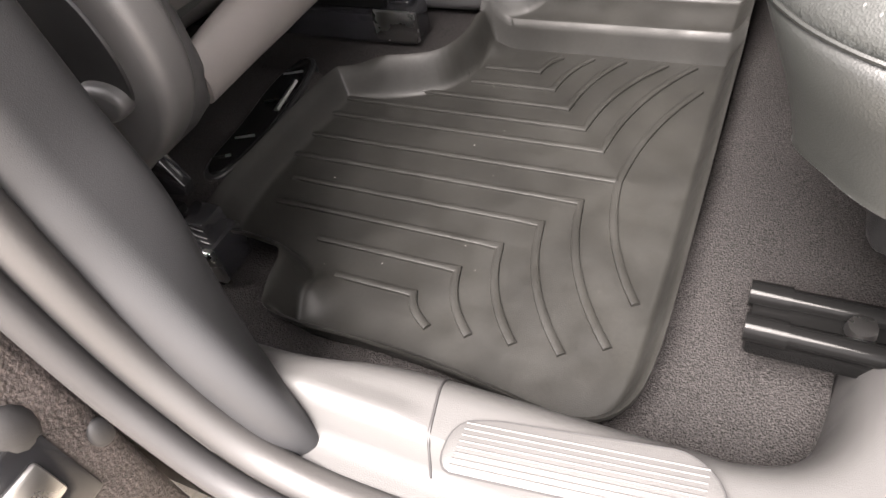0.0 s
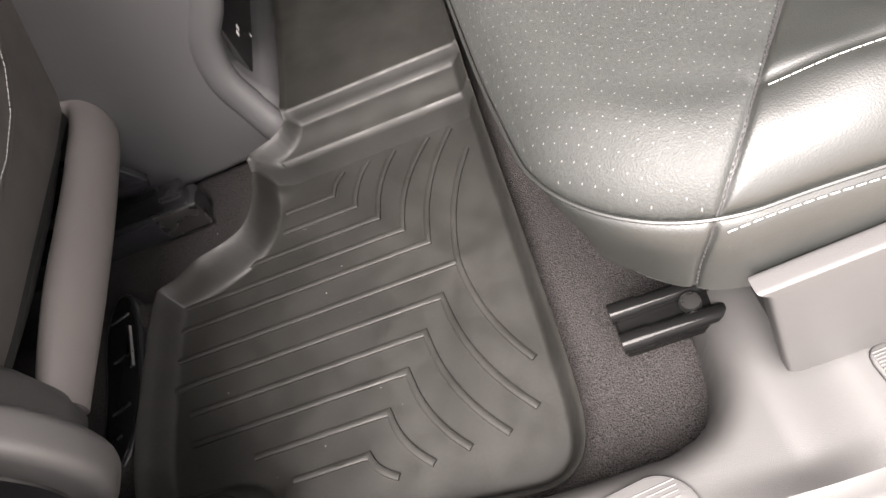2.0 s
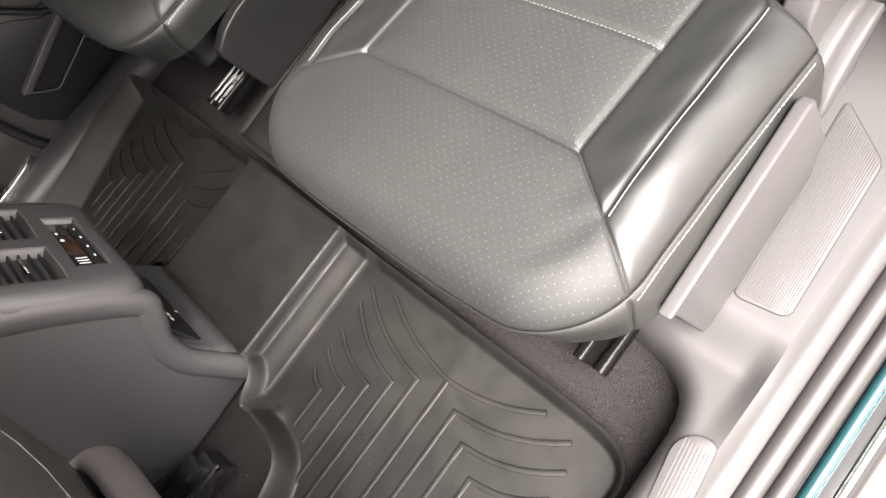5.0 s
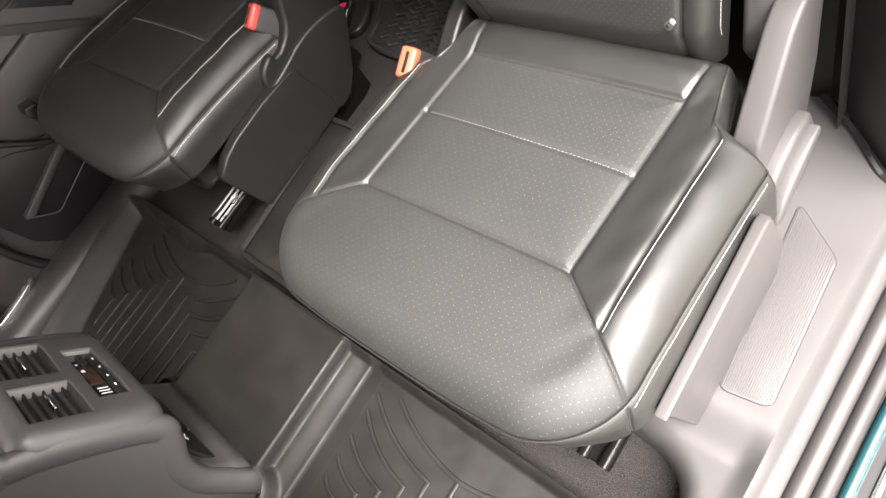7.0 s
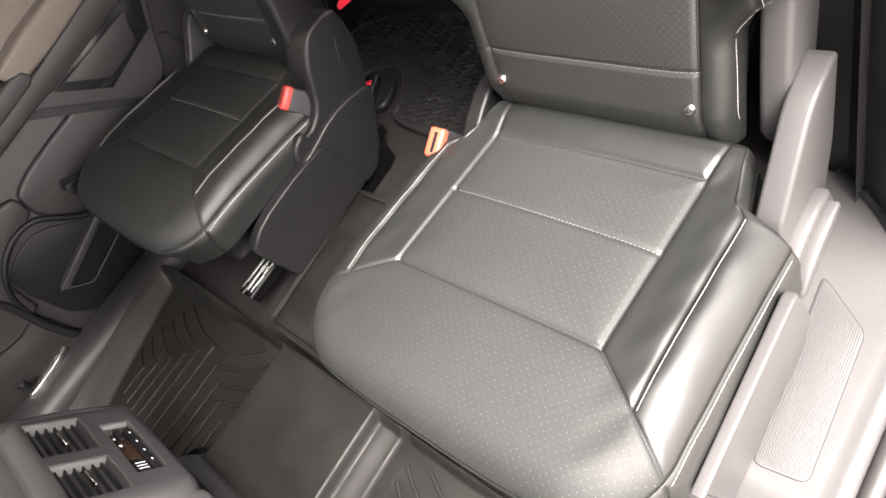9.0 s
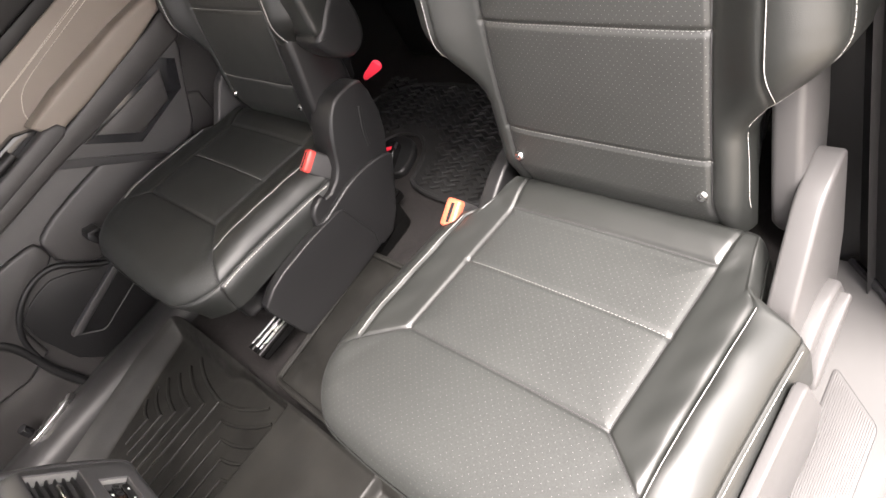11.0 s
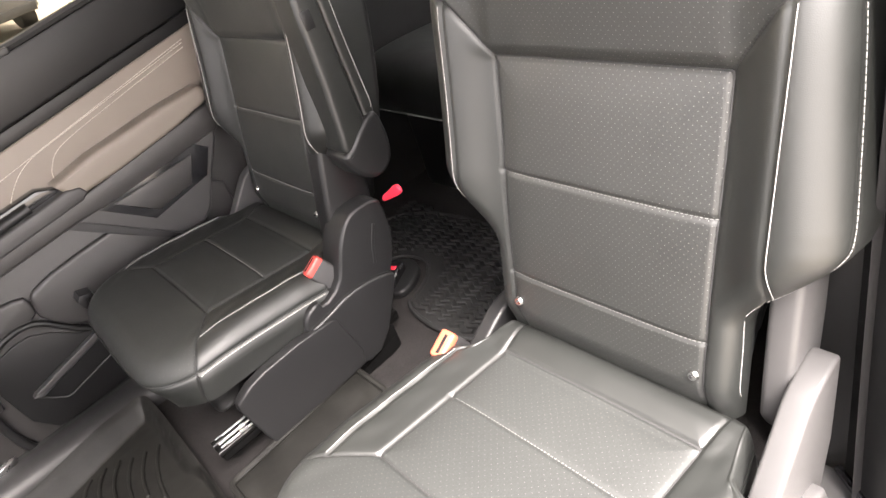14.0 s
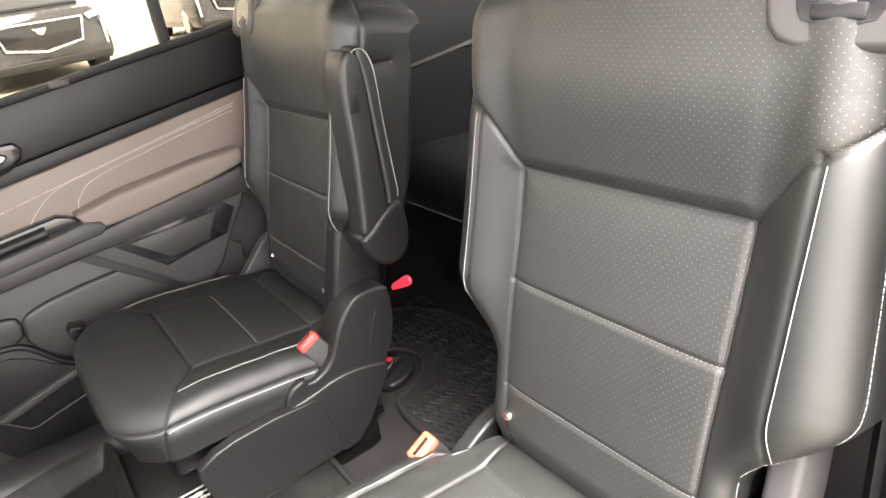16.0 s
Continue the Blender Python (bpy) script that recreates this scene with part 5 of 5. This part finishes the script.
dslab("hex_insert", [(0.270, 0.419), (0.475, 0.431), (0.442, 0.367), (0.347, 0.354)], -0.050, 0.0, DOOR_PLASTIC, "dark grey hexagonal insert", r=0.005, rounds=0)
# the overhang's shade, laid in as a dark strip along its lower edge
dslab("trim_gap_shade", [(0.150, 0.424), (0.190, 0.432), (0.38, 0.268), (0.44, 0.262), (0.42, 0.246), (0.362, 0.250)], -0.024, 0.0, SEAL, "dark strip standing for the shaded gap below the trim panel", r=0.002, rounds=0)
# lower contours
dslab("lower_panel", [(-0.55, 0.00), (-0.55, 0.36), (0.19, 0.43), (0.64, 0.46), (0.66, 0.0)], -0.004, 0.03, DOOR_PLASTIC, "dark grey lower panel", r=0.012, rounds=0)
dslab("rear_lobe", [(0.30, 0.365), (0.096, 0.349), (0.037, 0.334), (0.018, 0.318), (0.012, 0.257), (0.082, 0.190), (0.35, 0.13), (0.52, 0.2), (0.52, 0.36)], -0.018, 0.0, DOOR_PLASTIC, "raised rear part of the lower panel", r=0.010, rounds=1, seg=4)
dslab("front_lobe", [(-0.45, 0.16), (-0.40, 0.32), (-0.14, 0.345), (-0.013, 0.340), (0.022, 0.326), (0.012, 0.270), (-0.09, 0.262), (-0.14, 0.232), (-0.16, 0.10)], -0.016, 0.0, DOOR_PLASTIC, "raised front part of the lower panel", r=0.010, rounds=1, seg=4)
part("pocket_rim", tube(curve_points([(-0.185, -0.012, 0.10), (-0.16, -0.014, 0.20), (-0.091, -0.016, 0.262), (-0.005, -0.016, 0.268), (0.079, -0.018, 0.186), (0.20, -0.018, 0.150), (0.34, -0.016, 0.125)], 8), 0.007, 12, squash=(1, 1)), DARK_PLASTIC, door, "rounded rim of the map pocket")
# the pocket's inner shade is a darker flat plate, not depth
dslab("pocket_shade", [(-0.15, 0.215), (-0.08, 0.246), (-0.012, 0.246), (0.075, 0.168), (0.30, 0.12), (0.26, 0.03), (-0.018, 0.008), (-0.13, 0.016)], -0.009, 0.0, DARK_PLASTIC, "dark plate standing for the shaded hollow of the map pocket", r=0.003, rounds=1)
dslab("pocket_bar", [(-0.100, 0.120), (-0.094, 0.126), (0.30, 0.232), (0.30, 0.216), (-0.086, 0.109)], -0.026, -0.004, PLASTIC, "grey bar across the pocket", r=0.004, rounds=0)
part("flap_edge", tube(curve_points([(-0.088, -0.024, 0.113), (-0.060, -0.024, 0.086), (-0.042, -0.024, 0.075), (0.0, -0.024, 0.084), (0.14, -0.024, 0.118)], 6), 0.0022, 8), PLASTIC, door)
part("bottom_rim", tube(curve_points([(-0.30, -0.010, 0.30), (-0.195, -0.012, 0.22), (-0.182, -0.014, 0.08), (-0.165, -0.016, 0.008), (-0.12, -0.016, -0.012), (0.07, -0.014, -0.020), (0.5, -0.012, -0.020)], 10), 0.011, 12), DARK_PLASTIC, door, "rounded lower rim of the door trim")
dslab("hook", [(0.090, 0.272), (0.100, 0.284), (0.125, 0.276), (0.128, 0.262), (0.110, 0.268), (0.105, 0.240), (0.097, 0.245)], -0.06, -0.015, DARK_PLASTIC, "small dark hook", r=0.003, rounds=0)
part("release_handle", slab(smooth_loop([(-0.05, 0.615), (0.09, 0.642), (0.125, 0.662), (0.10, 0.676), (-0.05, 0.66)], 1), -0.03, -0.005, "y", r=0.006), CHROME, door, "chrome door release")
part("handle_bezel", slab(smooth_loop([(-0.07, 0.597), (0.10, 0.622), (0.155, 0.662), (0.13, 0.695), (-0.07, 0.675)], 1), -0.018, -0.005, "y", r=0.006), GLOSS_BLACK, door)
part("window_strip", tube([(-0.55, -0.008, 0.672), (0.68, -0.008, 0.835)], 0.009, 8), SEAL, door, "rubber strip along the window")
part("shade_hook", rbox(0.235, 0.275, -0.022, 0.0, 0.770, 0.784, 0.004, 2), PLASTIC, door)

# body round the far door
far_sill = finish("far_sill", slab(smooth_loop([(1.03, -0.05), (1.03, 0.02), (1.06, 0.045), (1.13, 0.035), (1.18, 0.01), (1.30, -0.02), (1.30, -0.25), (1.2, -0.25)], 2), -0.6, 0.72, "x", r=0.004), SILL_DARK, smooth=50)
tagged(far_sill, "grey plastic sill trim below the far door", "sill trim", kind="structure")
latch = base("sill_latch", -0.27, 1.12, 0.045, "small grey catch lying on the far sill", "catch")
part("blade", slab(smooth_loop([(-0.07, -0.012), (-0.03, -0.02), (0.06, 0.0), (0.075, 0.016), (0.0, 0.014)], 1), -0.012, 0.004, "z", r=0.003), STEEL, latch)
part("knob", tube([(-0.05, 0.03, -0.005), (-0.05, 0.03, 0.02)], 0.012, 10), GLOSS_BLACK, latch)

cpost = finish("far_pillar", slab(smooth_loop([(0.66, -0.02), (0.66, 0.5), (0.69, 0.84), (0.72, 1.24), (0.90, 1.24), (0.84, 0.84), (0.84, -0.02)], 1), 1.15, 1.24, "y", r=0.03, seg=4), DARK_PLASTIC)
tagged(cpost, "dark trim of the pillar behind the far door", "pillar trim", kind="structure")
fq = finish("far_quarter", slab([(0.80, -0.02), (0.80, 0.845), (1.92, 0.93), (1.92, -0.02)], 1.13, 1.24, "y", r=0.02, seg=4), DARK_PLASTIC)
tagged(fq, "dark rear quarter trim on the far side", "quarter trim", kind="structure")
for za, zb in ((0.62, 0.67), (0.80, 0.845)):
    t = finish("trim_ridge", tube(curve_points([(0.85, 1.125, za), (1.3, 1.122, zb), (1.85, 1.12, zb + 0.06)], 8), 0.008, 8), PLASTIC)
    tagged(t, "narrow moulded ridge along the quarter trim", "trim", kind="structure")
rail = finish("roof_rail", rbox(-1.3, 1.55, 1.10, 1.22, 1.20, 1.27, 0.02, 3), DARK_PLASTIC)
tagged(rail, "dark roof rail trim above the far windows", "trim", kind="structure")
front_post = finish("front_pillar", rbox(-0.64, -0.55, 1.14, 1.22, 0.0, 1.24, 0.02, 3), DARK_PLASTIC)
tagged(front_post, "dark pillar ahead of the far door", "pillar trim", kind="structure")
window = base("window_1", 0.05, 1.215, 0.96, "clear side window of the far door", "window", kind="structure")
pane = part("pane", slab([(-0.60, -0.30), (-0.60, 0.25), (0.65, 0.25), (0.63, -0.13)], -0.002, 0.002, "y", r=0.001, seg=1), GLASS, window, smooth=0)
pane.visible_shadow = False
part("division_bar", rbox(0.43, 0.455, -0.010, 0.010, -0.17, 0.25, 0.004, 2), SEAL, window)

# ---- third row ----
bench = base("third_row_seat", 0.95, 0.5, 0.045, "dark leather third row bench with white piping", "car seat")
part("cushion", slab(smooth_loop([(0.0, 0.26), (-0.02, 0.33), (0.02, 0.385), (0.12, 0.40), (0.46, 0.37), (0.46, 0.24), (0.04, 0.235)], 2), -0.56, 0.62, "y", r=0.035, seg=5), LEATHER, bench, "rounded dark leather cushion")
part("piping", tube([(0.005, -0.53, 0.262), (0.005, 0.60, 0.262)], 0.0022, 6), THREAD, bench, "pale piping")
part("plinth", rbox(0.06, 0.46, -0.5, 0.55, -0.01, 0.25, 0.02, 2), DARK_PLASTIC, bench)

# rubber mat in the third row footwell: raised interlocking bars
rear_mat = base("rubber_mat", 0.57, 0.40, 0.046, "black rubber mat with herringbone bars on the carpet", "floor mat")
rm_out = smooth_loop([(0.02, 0.0), (0.02, 0.265), (0.09, 0.280), (0.150, 0.315), (0.174, 0.36), (0.165, 0.42), (0.13, 0.455), (0.03, 0.47), (0.03, 0.62), (0.345, 0.62), (0.35, 0.0)], 2)
part("sheet", slab(rm_out, -0.006, 0.0, "z", r=0.002), MAT_RUBBER, rear_mat)
part("border", tube([(p[0], p[1], 0.001) for p in dense(rm_out, 0.02)], 0.0055, 6, close=True), MAT_RUBBER, rear_mat)
bar_mesh = []
for sg in (-1, 1):
    tmp = bpy.data.meshes.new("mat_bar")
    bm = rbox(-0.0112, 0.0112, -0.0036, 0.0036, -0.002, 0.0062, 0.0010, 1, m=Matrix.Rotation(radians(90 + 30 * sg), 4, "Z"))
    bm.to_mesh(tmp)
    bm.free()
    tmp.materials.append(MAT_RUBBER)
    bar_mesh.append(tmp)
rim = rm_out + rm_out[:1]
rest = bmesh.new()
count = 0
for col in range(32):
    for row in range(22):
        x, y = 0.030 + row * 0.0145, 0.020 + col * 0.0186
        cut = x < 0.19 and 0.25 < y < 0.48 and (x - 0.075) ** 2 + ((y - 0.365) * 1.05) ** 2 < 0.125**2
        if cut or float(seg_dist(np.array([x]), np.array([y]), rim)[0]) < 0.012:
            continue
        if count < 300 and y > 0.14:
            ob = new("mat_bar", bar_mesh[col % 2])
            ob.parent = rear_mat
            ob.location = (x, y, 0.002)
            count += 1
        else:
            rbox(-0.0112, 0.0112, -0.0036, 0.0036, -0.002, 0.0062, 0, 1, bm=rest, m=Matrix.Translation((x, y, 0.002)) @ Matrix.Rotation(radians(90 + 30 * (1 if col % 2 else -1)), 4, "Z"))
tagged(part("bar_field", rest, MAT_RUBBER, rear_mat), kind="stuff")
lev = base("floor_lever", 0.655, 0.765, 0.050, "small black lever with a red mark on the floor", "lever")
part("housing", slab(smooth_loop([(-0.05, -0.06), (-0.06, 0.05), (0.02, 0.075), (0.07, 0.04), (0.06, -0.03), (0.0, -0.065)], 2), -0.012, 0.010, "z", r=0.008, seg=4), DARK_PLASTIC, lev)
part("handle", rbox(-0.050, 0.030, -0.018, 0.018, 0.006, 0.030, 0.006, 3, m=Matrix.Rotation(radians(28), 4, "Z")), GLOSS_BLACK, lev, "black handle")
part("mark", rbox(-0.004, 0.010, -0.008, 0.008, 0.0295, 0.032, 0.001, 1, m=Matrix.Rotation(radians(28), 4, "Z")), RED, lev)
for k in (-1, 1):
    part("handle_edge", rbox(-0.046, 0.022, 0.0165 * k - 0.0015, 0.0165 * k + 0.0015, 0.026, 0.031, 0.001, 1, m=Matrix.Rotation(radians(28), 4, "Z")), STEEL, lev)

# rear side and tailgate windows
for nm, pts, lo, hi, ax, lb in (
    ("window_2", [(0.85, 0.86), (1.85, 0.93), (1.34, 1.22), (0.90, 1.22)], 1.20, 1.204, "y", "tinted rear quarter window on the far side"),
    ("window_3", [(0.75, 0.80), (1.85, 0.80), (1.32, 1.22), (0.75, 1.22)], -0.262, -0.258, "y", "tinted rear quarter window behind the open door"),
):
    w = base(nm, 0, 0, 0, lb, "window", kind="structure")
    part("pane", slab(pts, lo, hi, ax, r=0.001, seg=1), GLASS_PALE, w, smooth=0).visible_shadow = nm == "window_3"

tail = base("window_4", 0, 0, 0, "sloping tailgate window", "window", kind="structure")
bm = bmesh.new()
for x, z in ((1.3, 1.235), (1.92, 0.85)):
    for y in (-0.26, 1.12):
        bm.verts.new((x, y, z))
bm.verts.ensure_lookup_table()
bm.faces.new([bm.verts[k] for k in (0, 1, 3, 2)])
bmesh.ops.solidify(bm, geom=bm.faces[:], thickness=0.004)
part("pane", clean(bm), GLASS_PALE, tail, smooth=0)

# ---- outside: parked cars and a low wall ----
def parked_car(x, y, z, turn, label):
    car = base("parked_car", x, y, z, label, "car", group="parked cars")
    car.rotation_euler = (0, 0, radians(turn))

    def loft(rows):
        bm = bmesh.new()
        rings = []
        for yy, hw, zb, zt in rows:
            ring = [(-hw, zb), (-hw * 1.02, zb + 0.25 * (zt - zb)), (-hw, zb + 0.7 * (zt - zb)), (-hw * 0.86, zt), (hw * 0.86, zt), (hw, zb + 0.7 * (zt - zb)), (hw * 1.02, zb + 0.25 * (zt - zb)), (hw, zb)]
            rings.append([bm.verts.new((a, yy, b)) for a, b in ring])
        for ra, rb in zip(rings, rings[1:]):
            for k in range(8):
                bm.faces.new((ra[k], ra[(k + 1) % 8], rb[(k + 1) % 8], rb[k]))
        bm.faces.new(rings[0][::-1])
        bm.faces.new(rings[-1])
        bmesh.ops.bevel(bm, geom=bm.edges[:], offset=0.03, segments=2, affect="EDGES")
        return clean(bm)

    part("body", loft([(0.0, 0.86, 0.30, 0.86), (0.10, 0.94, 0.24, 1.00), (1.1, 0.97, 0.24, 1.10), (2.6, 0.97, 0.24, 1.14), (4.6, 0.95, 0.26, 1.15), (4.75, 0.9, 0.35, 1.05)]), CAR_BLACK, car, "gloss black body")
    part("cabin", loft([(0.95, 0.84, 1.06, 1.12), (1.75, 0.76, 1.06, 1.66), (3.9, 0.74, 1.06, 1.70), (4.6, 0.8, 1.06, 1.14)]), DARK_GLASS, car, "dark glazed cabin")
    g = part("grille", slab([(-0.52, 0.56), (-0.60, 0.86), (0.60, 0.86), (0.52, 0.56), (0.0, 0.48)], -0.06, 0.02, "y", r=0.01), GLOSS_BLACK, car, "dark mesh grille")
    part("grille_trim", tube([(-0.60, -0.07, 0.88), (-0.52, -0.07, 0.56), (0.0, -0.07, 0.47), (0.52, -0.07, 0.56), (0.60, -0.07, 0.88)], 0.022, 8), CHROME, g, "bright chrome grille trim")
    part("grille_trim", tube([(-0.60, -0.07, 0.88), (0.60, -0.07, 0.88)], 0.014, 8), CHROME, g)
    part("badge", slab([(-0.09, 0.80), (0.09, 0.80), (0.05, 0.73), (0.0, 0.70), (-0.05, 0.73)], -0.075, -0.05, "y", r=0.004), CHROME, g)
    for s in (-1, 1):
        part("headlight", slab([(s * 0.66, 0.90), (s * 0.90, 0.96), (s * 0.92, 0.88), (s * 0.70, 0.82)], -0.04, 0.10, "y", r=0.01), LAMP_GLASS, car, "clear headlight")
        part("running_light", slab([(s * 0.86, 0.80), (s * 0.90, 0.80), (s * 0.88, 0.45), (s * 0.85, 0.45)], -0.03, 0.10, "y", r=0.006), LAMP_GLASS, car, "vertical running light")
        for yy in (0.95, 3.75):
            w = part("wheel", tube([(s * 0.74, yy, 0.36), (s * 0.97, yy, 0.36)], 0.36, 28), TYRE, car, "black tyre")
            part("rim", tube([(s * 0.96, yy, 0.36), (s * 0.985, yy, 0.36)], 0.24, 20), STEEL, w)
    part("bumper_lip", slab([(-0.86, 0.24), (-0.88, 0.36), (0.88, 0.36), (0.86, 0.24)], -0.06, 0.05, "y", r=0.02), DARK_PLASTIC, car)
    return car


parked_car(1.25, 11.2, -0.085, 4, "black car parked nose-on with a bright chrome grille")
parked_car(5.4, 14.2, -0.085, -2, "black car parked further off with its chrome grille showing")
gwall = finish("garage_wall", rbox(-30, 30, 24.0, 24.3, -0.4, 9.0, 0.02), WALL_PAINT)
tagged(gwall, "pale plastered wall behind the parked cars", "wall", kind="structure")
column = finish("building_column", rbox(3.1, 3.5, 19.6, 20.0, 0.0, 6.0, 0.03), WALL_PAINT)
tagged(column, "pale square column standing by the lot", "column", kind="structure")
